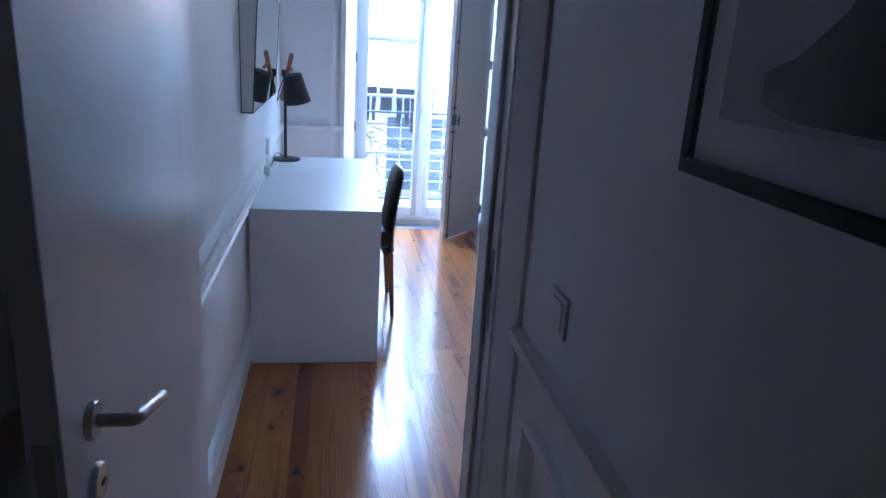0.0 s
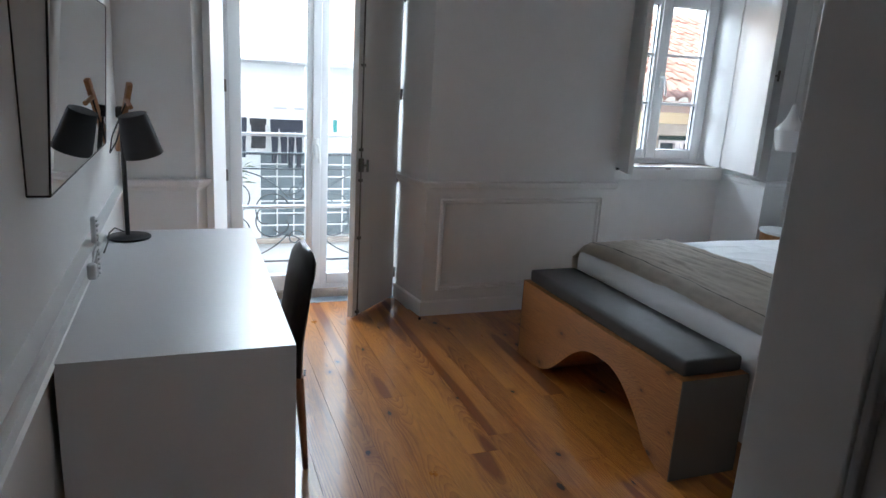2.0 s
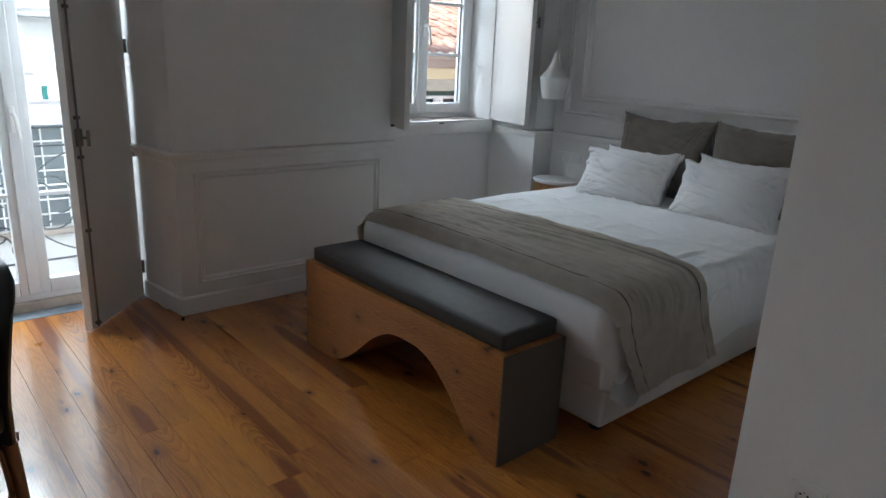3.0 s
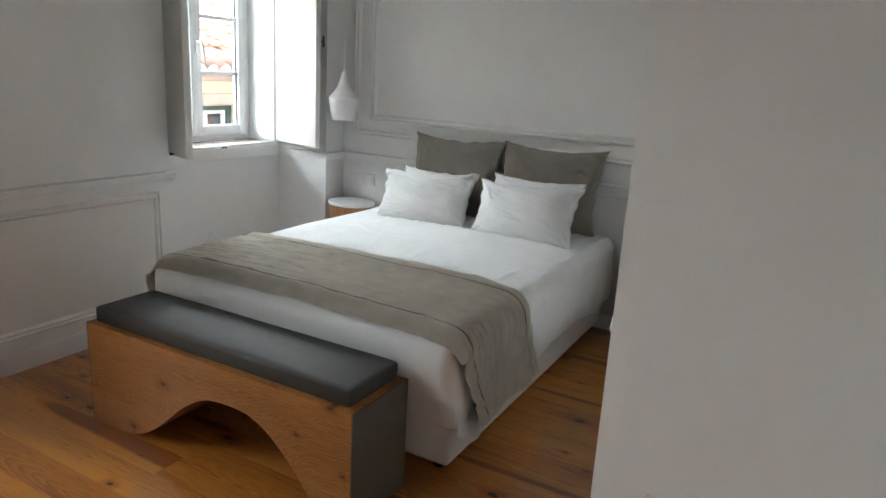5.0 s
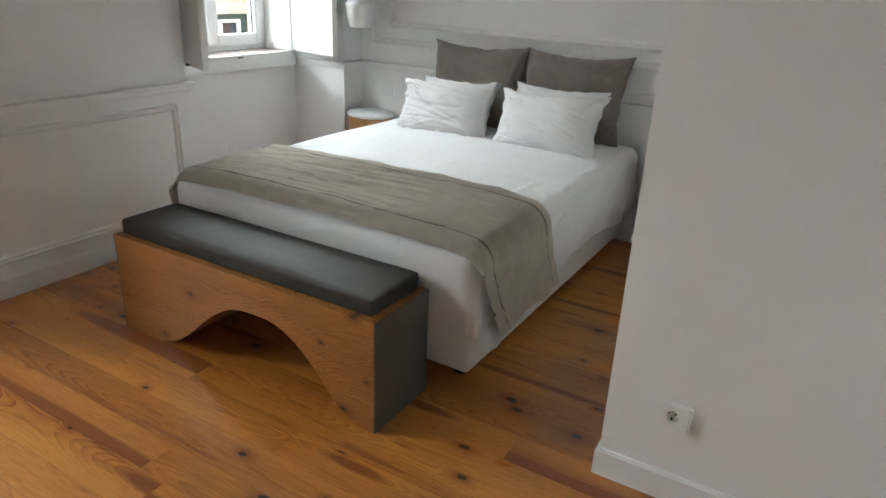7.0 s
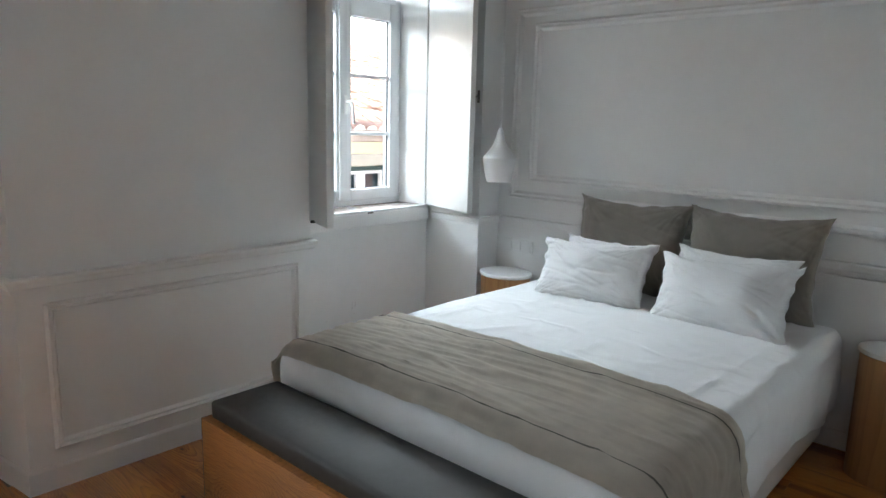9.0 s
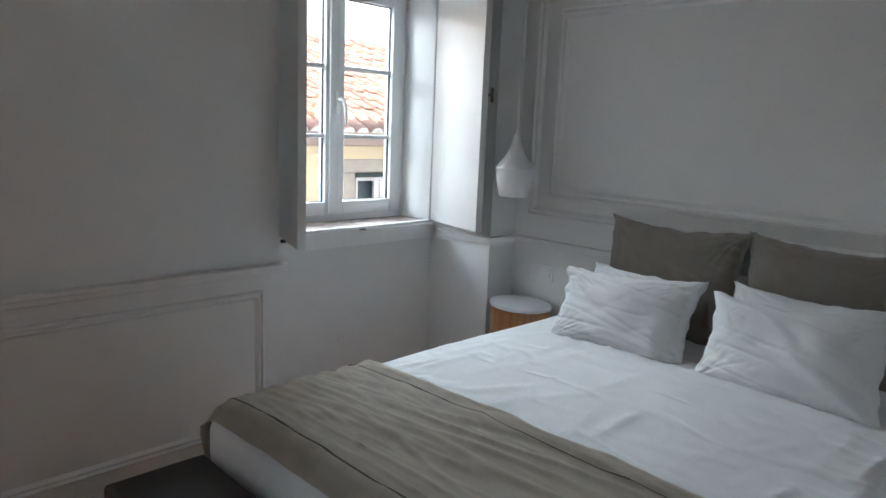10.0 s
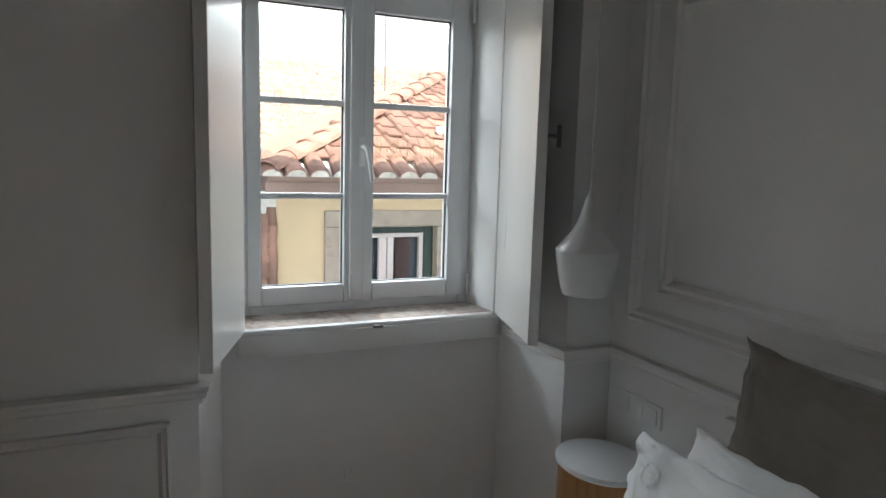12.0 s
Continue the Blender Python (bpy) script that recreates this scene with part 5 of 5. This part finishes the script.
# ---- outdoors: street, balcony and the houses across ----
GZ = -3.3
setting("street", box(B(), (-300, 6.0, GZ - 0.2), (300, 400, GZ)), ASPHALT, "narrow cobbled street far below", "ground")
setting("own_facade", box(box(B(), (-6.0, 5.995, GZ), (-0.60, 6.0, 3.1)), (4.35, 5.995, GZ), (10, 6.0, 3.1)), WHITEWASH, "white outer wall of the house", "wall")
setting("own_facade_lower", box(B(), (-0.60, 5.8, GZ), (4.35, 6.0, -0.14)), WHITEWASH, "white outer wall below the rooms", "wall")
bal = thing("balcony", (0.75, 6.0, -0.16), "shallow stone balcony with a wrought-iron scroll railing", "balcony")
part("slab", box(B(), (0.02, 6.0, -0.16), (1.50, 6.38, -0.02), 0.01), STONE, bal, "pale stone slab", 30)
RY = 6.30
for z, r in ((0.905, 0.010), (0.800, 0.006), (0.135, 0.007)):
    part("rail", tube(B(), [(0.06, RY, z), (1.46, RY, z)], r, 8), IRON, bal)
for x in (0.06, 1.46):
    part("post", tube(B(), [(x, RY, -0.02), (x, RY, 0.91)], 0.009, 8), IRON, bal)
    part("side_rail", tube(B(), [(x, RY, 0.905), (x, 6.0, 0.905)], 0.008, 8), IRON, bal)


def curl(cx, cz, r0, r1, a0, a1, n=26):
    return [(cx + (r0 + (r1 - r0) * i / n) * math.cos(radians(a0 + (a1 - a0) * i / n)), RY, cz + (r0 + (r1 - r0) * i / n) * math.sin(radians(a0 + (a1 - a0) * i / n))) for i in range(n + 1)]


def bend(p0, p1, p2, n=16):
    return [tuple((1 - f) ** 2 * a + 2 * f * (1 - f) * b + f * f * c for a, b, c in zip(p0, p1, p2)) for f in (i / n for i in range(n + 1))]


for sgn in (-1, 1):
    c = 0.765
    def fx(pts):
        return [(c + sgn * (p[0]), RY, p[2]) for p in pts]
    lines = [
        bend((0.40, RY, 0.78), (0.22, RY, 0.74), (0.11, RY, 0.60)),
        bend((0.40, RY, 0.16), (0.22, RY, 0.20), (0.11, RY, 0.335)),
        curl(0.215, 0.51, 0.115, 0.115, -30, 150),
        curl(0.215, 0.43, 0.115, 0.115, 210, 390),
        curl(0.155, 0.535, 0.060, 0.045, 30, 230), curl(0.155, 0.400, 0.060, 0.045, -30, -230),
        curl(0.265, 0.468, 0.058, 0.058, -110, 110),
        curl(0.055, 0.64, 0.065, 0.022, 200, 520), curl(0.055, 0.30, 0.065, 0.022, 160, -160),
        curl(0.10, 0.72, 0.105, 0.10, 170, 280), curl(0.10, 0.22, 0.105, 0.10, 190, 80),
        bend((0.0, RY, 0.80), (-0.02, RY, 0.72), (0.03, RY, 0.70)),
        curl(0.47, 0.60, 0.10, 0.10, 120, 300), curl(0.47, 0.36, 0.10, 0.10, 60, 240),
        [(0.02, RY, 0.47), (0.05, RY, 0.478), (0.11, RY, 0.47)],
    ]
    for line in lines:
        part("scroll", tube(B(), fx(line), 0.005, 6), IRON, bal)

# white house across, with a grilled window
wh = thing("white_house", (0.0, 9.6, GZ), "whitewashed house across the street with a grilled window", "house")
FY2 = 9.6
wf = B()
gx0, gx1, gz0, gz1 = 0.775, 2.15, -0.50, 0.53
for a, b in (((-9, FY2, GZ), (gx0, FY2 + 0.3, 1.55)), ((gx1, FY2, GZ), (3.50, FY2 + 0.3, 1.55)), ((gx0, FY2, GZ), (gx1, FY2 + 0.3, gz0)), ((gx0, FY2, gz1), (gx1, FY2 + 0.3, 1.55))):
    box(wf, a, b)
part("wall", wf, WHITEWASH, wh)
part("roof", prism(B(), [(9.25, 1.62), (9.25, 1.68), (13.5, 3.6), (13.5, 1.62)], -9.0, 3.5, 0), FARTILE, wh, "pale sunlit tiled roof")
part("gutter", box(B(), (-9, 9.2, 1.55), (3.5, 9.6, 1.62), 0.01), GREYPLASTIC, wh, "grey gutter under the eaves")
wp = part("window", box(B(), (gx0, FY2 + 0.12, gz0), (gx1, FY2 + 0.16, gz1)), GLAREPANE, wh, "window panes with blue-grey glare in their colour")
for i in range(8):
    x = gx0 + (gx1 - gx0) * i / 7
    part("grille_bar", box(B(), (x - 0.007, FY2 + 0.03, gz0), (x + 0.007, FY2 + 0.05, gz1)), WHITEWASH, wp)
for i in range(8):
    z = gz0 + (gz1 - gz0) * i / 7
    part("grille_bar", box(B(), (gx0, FY2 + 0.025, z - 0.007), (gx1, FY2 + 0.045, z + 0.007)), WHITEWASH, wp)
part("sill", box(B(), (gx0 - 0.08, FY2 - 0.06, gz0 - 0.06), (gx1 + 0.08, FY2 + 0.12, gz0), 0.01), STONE, wh)
for x in (0.92, 1.16, 1.40):
    part("vent_slot", box(B(), (x, FY2 - 0.006, 1.02), (x + 0.16, FY2 + 0.01, 1.045)), GREYPLASTIC, wh)
part("meter_box", box(B(), (1.72, FY2 - 0.03, 1.10), (1.90, FY2 + 0.01, 1.26), 0.01), WHITEWASH, wh)


def garment(name, x0, x1, top, low, mat, label, legs):
    """A garment pegged to the line: a waist and two legs, or a shirt's body with sleeves."""
    bm = B()
    y, w = 9.32, x1 - x0
    nz = 10
    cols = [(0.02, 0.46), (0.54, 0.98)] if legs else [(0.10, 0.90)]
    prism(bm, [(x0, top), (x1, top), (x1 - 0.02 * w, top - 0.22 * (top - low)), (x0 + 0.02 * w, top - 0.22 * (top - low))], y - 0.012, y + 0.012, 1)
    for a, b in cols:
        rows = []
        for i in range(nz + 1):
            f = 0.2 + 0.8 * i / nz
            z = top - (top - low) * f
            taper = (0.10 * f if legs else -0.04 * f) * w
            sway = 0.004 * math.sin(6 * f + 9 * a + x0 * 5)
            rows.append([bm.verts.new((x0 + w * a + taper * 0.7 + sway, y - 0.014, z)), bm.verts.new((x0 + w * b - taper + sway, y - 0.014 - 0.01 * math.sin(5 * f), z)), bm.verts.new((x0 + w * b - taper + sway, y + 0.014, z)), bm.verts.new((x0 + w * a + taper * 0.7 + sway, y + 0.014, z))])
        for p, q in zip(rows, rows[1:]):
            for i in range(4):
                bm.faces.new((p[i], p[(i + 1) % 4], q[(i + 1) % 4], q[i]))
        bm.faces.new(rows[-1])
        bm.faces.new(rows[0][::-1])
    tagged(finish(name, bm, mat), label, "clothing", "washing on the line")


ln = thing("clothes_line", (0.9, 9.32, 0.93), "thin washing line along the opposite house", "clothes line")
part("line", tube(B(), [(-1.0, 9.32, 0.96), (0.9, 9.32, 0.93), (3.0, 9.32, 0.97)], 0.004, 6), PLASTIC, ln)
for x in (-1.0, 3.0):
    part("bracket", tube(B(), [(x, 9.61, 0.965), (x, 9.30, 0.965)], 0.01, 6), DARKSTEEL, ln)
garment("trousers", 0.46, 0.61, 0.935, 0.50, NAVY, "dark navy trousers pegged on the line", True)
garment("top", 0.64, 0.82, 0.93, 0.60, COAL, "black jersey top pegged on the line", False)
garment("trousers", 0.86, 1.06, 0.925, 0.44, NAVY, "dark trousers pegged on the line", True)
garment("trousers", 1.05, 1.22, 0.925, 0.36, NAVY, "navy trousers pegged on the line", True)
garment("trousers", 1.24, 1.36, 0.93, 0.52, COAL, "black trousers pegged on the line", True)
garment("shirt", 1.42, 1.56, 0.94, 0.56, SHADEIN, "white shirt pegged on the line", False)
garment("towel", 1.56, 1.61, 0.94, 0.80, TEAL, "small teal cloth pegged on the line", False)

# oleander beside the opposite wall
ol = thing("oleander", (0.30, 8.9, GZ), "tall oleander with narrow leaves against the white house", "tree")
rnd = random.Random(5)
part("trunk", tube(B(), [(0.15, 8.95, GZ), (0.18, 8.92, -2.0), (0.24, 8.9, -0.8), (0.28, 8.9, 0.2)], lambda f: 0.05 - 0.03 * f, 8), BARK, ol, "", 40)
crown = B()
for _ in range(26):
    bx, by, bz = rnd.uniform(-0.35, 0.52), rnd.uniform(8.6, 9.3), rnd.uniform(-1.0, 0.62)
    base = Vector((bx, by, bz))
    tube(crown, [(0.24, 8.9, bz - 0.5), base], 0.006, 5)
    for _ in range(22):
        d = Vector((rnd.gauss(0, 1), rnd.gauss(0, 1), rnd.gauss(0.35, 0.7))).normalized()
        p = base + Vector((rnd.gauss(0, 0.05), rnd.gauss(0, 0.05), rnd.gauss(0, 0.07)))
        s = d.cross(Vector((rnd.random(), rnd.random(), rnd.random()))).normalized() * rnd.uniform(0.010, 0.016)
        L = rnd.uniform(0.12, 0.2)
        q = [crown.verts.new(p), crown.verts.new(p + d * L * 0.4 + s), crown.verts.new(p + d * L - Vector((0, 0, 0.03))), crown.verts.new(p + d * L * 0.4 - s)]
        crown.faces.new(q)
part("crown", crown, LEAF, ol, "clusters of narrow green leaves")

# yellow house with its tiled hip roof
yh = thing("yellow_house", (5.5, 9.5, GZ), "yellow stucco house with stone window surrounds and hipped tile roof", "house")
YF, HX0 = 9.5, 3.655
wins = [(4.10, 5.42), (6.03, 7.35), (7.96, 9.28)]
yb = B()
xs = [HX0] + [v for a, b in wins for v in (a + 0.17, b - 0.17)] + [14.0]
for i in range(0, len(xs), 2):
    box(yb, (xs[i], YF, GZ), (xs[i + 1], YF + 0.35, 1.32))
for a, b in wins:
    box(yb, (a + 0.17, YF, GZ), (b - 0.17, YF + 0.35, -0.85))
    box(yb, (a + 0.17, YF, 0.87), (b - 0.17, YF + 0.35, 1.32))
part("wall", yb, YELLOW, yh)
part("side_wall", box(B(), (HX0 + 0.02, YF + 0.35, GZ), (HX0 + 0.3, 15.0, 1.32)), YELLOW, yh)
part("cornice", prism(B(), [(9.18, 1.355), (9.22, 1.315), (9.40, 1.295), (9.44, 1.20), (9.50, 1.19), (9.62, 1.19), (9.62, 1.36), (9.18, 1.36)], HX0 - 0.10, 14.0, 0), PINKBAND, yh, "pinkish moulded cornice")
for a, b in wins:
    w = part("window", box(B(), (a + 0.19, YF + 0.20, -0.85), (b - 0.19, YF + 0.24, 0.87)), DARKPANE, yh, "green-framed window with pale sashes")
    st_ = B()
    box(st_, (a, YF - 0.035, -0.95), (a + 0.175, YF + 0.06, 0.872), 0.012)
    box(st_, (b - 0.175, YF - 0.035, -0.95), (b, YF + 0.06, 0.872), 0.012)
    box(st_, (a, YF - 0.036, 0.875), (b, YF + 0.06, 1.035), 0.014)
    part("surround", st_, STONE, w, "weathered limestone surround")
    gf = B()
    box(gf, (a + 0.176, YF + 0.08, -0.85), (a + 0.27, YF + 0.14, 0.868), 0.004)
    box(gf, (b - 0.27, YF + 0.08, -0.85), (b - 0.176, YF + 0.14, 0.868), 0.004)
    box(gf, (a + 0.27, YF + 0.08, 0.80), (b - 0.27, YF + 0.14, 0.868), 0.004)
    part("frame", gf, GREENPAINT, w, "dark green frame")
    pf = B()
    mid = (a + b) / 2
    for x0, x1 in ((a + 0.272, a + 0.318), (mid - 0.085, mid - 0.005), (mid + 0.005, mid + 0.07), (b - 0.318, b - 0.272)):
        box(pf, (x0, YF + 0.10, -0.84), (x1, YF + 0.15, 0.755), 0.005)
    box(pf, (a + 0.272, YF + 0.10, 0.755), (b - 0.272, YF + 0.15, 0.80), 0.005)
    box(pf, (a + 0.318, YF + 0.105, -0.1), (mid - 0.085, YF + 0.14, -0.05), 0.004)
    box(pf, (mid + 0.07, YF + 0.105, -0.1), (b - 0.318, YF + 0.14, -0.05), 0.004)
    part("sash", pf, PINKFRAME, w, "pale pink painted sashes")
    part("curtain", box(B(), (b - 0.55, YF + 0.16, -0.8), (b - 0.40, YF + 0.18, 0.74)), WINE, w)

# roof planes: eave at 9.15, hip running up from the street corner
E0 = Vector((HX0 - 0.16, 9.14, 1.375))
PITCH = radians(24)
UP = Vector((0, math.cos(PITCH), math.sin(PITCH)))
NORM = Vector((0, -math.sin(PITCH), math.cos(PITCH)))
HIPX = 1.02         # run of the hip along the eave for each unit up the slope
RUN = 3.25
deck = B()
a = [E0, E0 + Vector((10.5, 0, 0)), E0 + Vector((10.5, 0, 0)) + UP * RUN, E0 + Vector((HIPX * RUN * math.cos(PITCH) * 0.98, 0, 0)) + UP * RUN]
lo = [deck.verts.new(p - NORM * 0.02) for p in a]
deck.faces.new(lo)
part("roof_deck", deck, MORTAR, yh, "mortar bed under the tiles")
roof_side = B()
p1 = E0 + Vector((HIPX * RUN * math.cos(PITCH) * 0.98, 0, 0)) + UP * RUN
q = [roof_side.verts.new(p) for p in (E0 - NORM * 0.02, p1 - NORM * 0.02, Vector((p1.x, 15.0, p1.z)), Vector((E0.x, 15.0, E0.z)))]
roof_side.faces.new(q)
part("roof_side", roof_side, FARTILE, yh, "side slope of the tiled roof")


def barrel(name, w0, w1, L, t, cover):
    """One half-round clay tile: along +y, arched up (cover) or down."""
    bm = B()
    n = 6
    rows = []
    for y, w in ((0.0, w0), (L, w1)):
        for k in (1.0, 1.0 - t / (w0 / 2)):
            rows.append([bm.verts.new((w / 2 * k * math.cos(math.pi * i / n), y, (1 if cover else -1) * w / 2 * k * math.sin(math.pi * i / n) * 0.75)) for i in range(n + 1)])
    A, Bi, C, D = rows
    for i in range(n):
        bm.faces.new((A[i], A[i + 1], C[i + 1], C[i]))
        bm.faces.new((Bi[i], D[i], D[i + 1], Bi[i + 1]))
        bm.faces.new((A[i], Bi[i], Bi[i + 1], A[i + 1]))
    me = bpy.data.meshes.new(name)
    bmesh.ops.recalc_face_normals(bm, faces=bm.faces)
    bm.to_mesh(me)
    bm.free()
    me.materials.append(TILE)
    return me


def flat_tile():
    """One interlocking clay tile with a raised roll at one side and a thick lower edge."""
    bm = B()
    prof = [(-0.115, 0.0), (-0.10, 0.026), (-0.075, 0.036), (-0.05, 0.026), (-0.035, 0.006), (0.115, 0.004), (0.115, -0.012), (-0.115, -0.012)]
    lo = [bm.verts.new((x, 0.0, z + 0.016)) for x, z in prof]
    hi = [bm.verts.new((x, 0.37, z - 0.014)) for x, z in prof]
    for i in range(len(prof)):
        j = (i + 1) % len(prof)
        bm.faces.new((lo[i], lo[j], hi[j], hi[i]))
    bm.faces.new(lo[::-1])
    bm.faces.new(hi)
    bmesh.ops.recalc_face_normals(bm, faces=bm.faces)
    me = bpy.data.meshes.new("roof_tile")
    bm.to_mesh(me)
    bm.free()
    me.materials.append(TILE)
    return me


slope = Matrix((Vector((1, 0, 0)), UP, NORM)).transposed().to_4x4()
FLAT, CAP = flat_tile(), barrel("cap_tile", 0.19, 0.155, 0.42, 0.014, True)
rnd = random.Random(11)
yhinv = Matrix.Translation(-yh.location)


def lay(name, me, m):
    ob = new(name, me)
    ob.parent = yh
    ob.matrix_parent_inverse = yhinv
    ob.matrix_basis = m
    return ob


count = 0
far_tiles = B()
for row in range(11):
    s = 0.30 + row * 0.285
    for col in range(44):
        x = E0.x + 0.05 + col * 0.228
        if x < E0.x + s * math.cos(PITCH) * HIPX + 0.08:
            continue
        jit = Matrix.Rotation(radians(rnd.gauss(0, 1.3)), 4, "Z") @ Matrix.Rotation(radians(rnd.gauss(0, 1.2)), 4, "X")
        m = Matrix.Translation(E0 + Vector((x - E0.x, 0, 0)) + UP * (s + rnd.gauss(0, 0.008)) + NORM * (0.012 + rnd.uniform(0, 0.012))) @ slope @ jit
        if count < 260 and x < 10.2:
            lay("roof_tile", FLAT, m)
            count += 1
        else:
            k = B()
            k.from_mesh(FLAT)
            move(k, m)
            tmp = bpy.data.meshes.new("tmp")
            k.to_mesh(tmp)
            k.free()
            far_tiles.from_mesh(tmp)
            bpy.data.meshes.remove(tmp)
tagged(part("far_roof_tiles", far_tiles, TILE, yh, "rows of clay tiles farther along the roof"), kind="stuff")
for col in range(34):
    x = E0.x + 0.06 + col * 0.205
    jit = Matrix.Rotation(radians(rnd.gauss(0, 2)), 4, "Z")
    lay("eave_tile", CAP, Matrix.Translation(Vector((x, E0.y, E0.z)) - UP * 0.05 + NORM * rnd.uniform(0.0, 0.01)) @ slope @ jit)
    plug = B()
    prism(plug, [(0.088 * math.cos(math.pi * i / 6), 0.066 * math.sin(math.pi * i / 6)) for i in range(7)], -0.004, 0.03, 1)
    move(plug, Matrix.Translation(Vector((x, E0.y, E0.z)) - UP * 0.045) @ slope)
    part("mortar_plug", plug, MORTAR, yh, "white mortar plug in a tile end" if col == 0 else "")
hipdir = (Vector((HIPX * math.cos(PITCH) * 0.98, 0, 0)) + UP).normalized()
hl = (Vector((HIPX * math.cos(PITCH) * 0.98, 0, 0)) + UP).length
side_v = hipdir.cross(Vector((0, 0, 1))).normalized()
hipm = Matrix((side_v, hipdir, side_v.cross(hipdir).normalized())).transposed().to_4x4()
RIDGE = barrel("hip_tile", 0.24, 0.20, 0.40, 0.016, True)
for i in range(13):
    lay("hip_tile", RIDGE, Matrix.Translation(E0 + hipdir * (0.02 + i * 0.335) + NORM * 0.02) @ hipm @ Matrix.Rotation(radians(rnd.gauss(0, 2)), 4, "Z"))
# column of stacked tiles on the party wall
STUB = barrel("wall_tile", 0.105, 0.090, 0.17, 0.012, True)
for i in range(16):
    z = 1.02 - i * 0.135
    for dx in (-0.105, -0.045):
        lay("wall_tile", STUB, Matrix.Translation((HX0 + dx + rnd.uniform(-0.008, 0.008), 9.455, z - 0.12 - (0.06 if dx < -0.1 else 0.0))) @ Matrix.Rotation(radians(84 + rnd.gauss(0, 2)), 4, "X") @ Matrix.Rotation(radians(rnd.gauss(0, 4)), 4, "Z"))
part("party_wall", box(B(), (3.50, 9.46, GZ), (HX0, 9.8, 1.22)), MORTAR, yh, "rough mortar strip between the houses")
part("mortar_patch", move(soft_box(B(), (-0.11, -0.06, 0.0), (0.11, 0.07, 0.05), 0.02, (8, 6, 4), 0.03, 9), Matrix.Translation(E0 + Vector((2.05, 0, 0)) + UP * 1.0 + NORM * 0.04) @ slope), MORTAR, yh, "loose white mortar lump")
dry = B()
rnd = random.Random(3)
for _ in range(70):
    p = Vector((rnd.choice([4.55, 5.35, 4.95]) + rnd.gauss(0, 0.14), 9.34, 1.50 + rnd.uniform(0, 0.04)))
    tip = p + Vector((rnd.gauss(0, 0.09), rnd.uniform(-0.06, 0.05), rnd.uniform(0.08, 0.26)))
    tube(dry, [p, (p + tip) / 2 + Vector((0.01, 0, 0.01)), tip], 0.0022, 3)
gw = tagged(finish("dry_grass", dry, material("dry_straw", (0.36, 0.25, 0.13), 0.9, 0.2, 20)), "dry weeds growing out of the roof tiles", "weeds", kind="stuff")

# house farther up the hill: another tiled roof, an antenna
fh = thing("distant_house", (6.0, 16.0, GZ), "sunlit house behind with a long pale tiled roof", "house")
part("wall", box(B(), (1.0, 15.5, GZ), (22.0, 22.0, 1.3)), WHITEWASH, fh)
fr_bm = B()
rnd = random.Random(8)
for row in range(16):
    d0 = row * 0.34
    for col in range(70):
        x = 1.0 + col * 0.30 + rnd.uniform(-0.01, 0.01)
        y, z = 15.3 + d0 * 0.88, 1.25 + d0 * 0.47
        t = rnd.uniform(0, 0.02)
        vs = [fr_bm.verts.new(p) for p in ((x, y, z + 0.02 + t), (x + 0.10, y, z + 0.07 + t), (x + 0.20, y, z + 0.02 + t), (x + 0.28, y, z + 0.02 + t), (x + 0.28, y + 0.36, z + 0.17 + t), (x + 0.20, y + 0.36, z + 0.17 + t), (x + 0.10, y + 0.36, z + 0.22 + t), (x, y + 0.36, z + 0.17 + t), (x, y, z - 0.06), (x + 0.28, y, z - 0.06))]
        fr_bm.faces.new((vs[0], vs[1], vs[6], vs[7]))
        fr_bm.faces.new((vs[1], vs[2], vs[5], vs[6]))
        fr_bm.faces.new((vs[2], vs[3], vs[4], vs[5]))
        fr_bm.faces.new((vs[0], vs[8], vs[9], vs[3], vs[2], vs[1]))
tagged(part("roof", fr_bm, FARTILE, fh, "long rows of pale tiles"), kind="stuff")
an = thing("antenna", (7.6, 18.0, 2.6), "thin rooftop television antenna", "antenna")
part("mast", tube(B(), [(7.6, 18.0, 2.5), (7.6, 18.0, 4.8)], 0.015, 6), DARKSTEEL, an)
for z, w in ((4.75, 0.3), (4.45, 0.22)):
    part("boom", tube(B(), [(7.6 - w, 18.0, z), (7.6 + w, 18.0, z)], 0.008, 6), DARKSTEEL, an)

# ---- floorboards, last ----
floor = tagged(new("floor"), "varnished knotty pine floorboards", "floor", kind="structure")
rnd = random.Random(2)
x = WX


def board(x0, x1, y0, y1):
    bm = B()
    g = 0.0006
    box(bm, (x0 + g, y0 + g, -0.024), (x1 - g, y1 - g, 0.0))
    part("floorboard", bm, PINE, floor)


while x < BX:
    w = rnd.choice((0.105, 0.12, 0.13, 0.14, 0.155))
    x1 = min(x + w, BX)
    lo, hi = DY1 - 0.15, 5.735 if (0.10 < x and x1 < 1.36) else (5.66 if 2.70 < x else NY)
    if 0.0 < x < 0.11 or (x < 1.36 < x1):
        hi = 5.50
    if x > PX + 0.05:
        lo = PY - 0.05
    cuts = [lo]
    y = lo + rnd.uniform(0.5, 2.6)
    while y < hi - 0.5:
        cuts.append(y)
        y += rnd.uniform(1.6, 3.0)
    cuts.append(hi)
    for p, q in zip(cuts, cuts[1:]):
        board(x, x1, p, q)
    x = x1
x = HL
while x < HX:
    x1 = min(x + 0.15, HX)
    board(x, x1, HB, DY0)
    x = x1
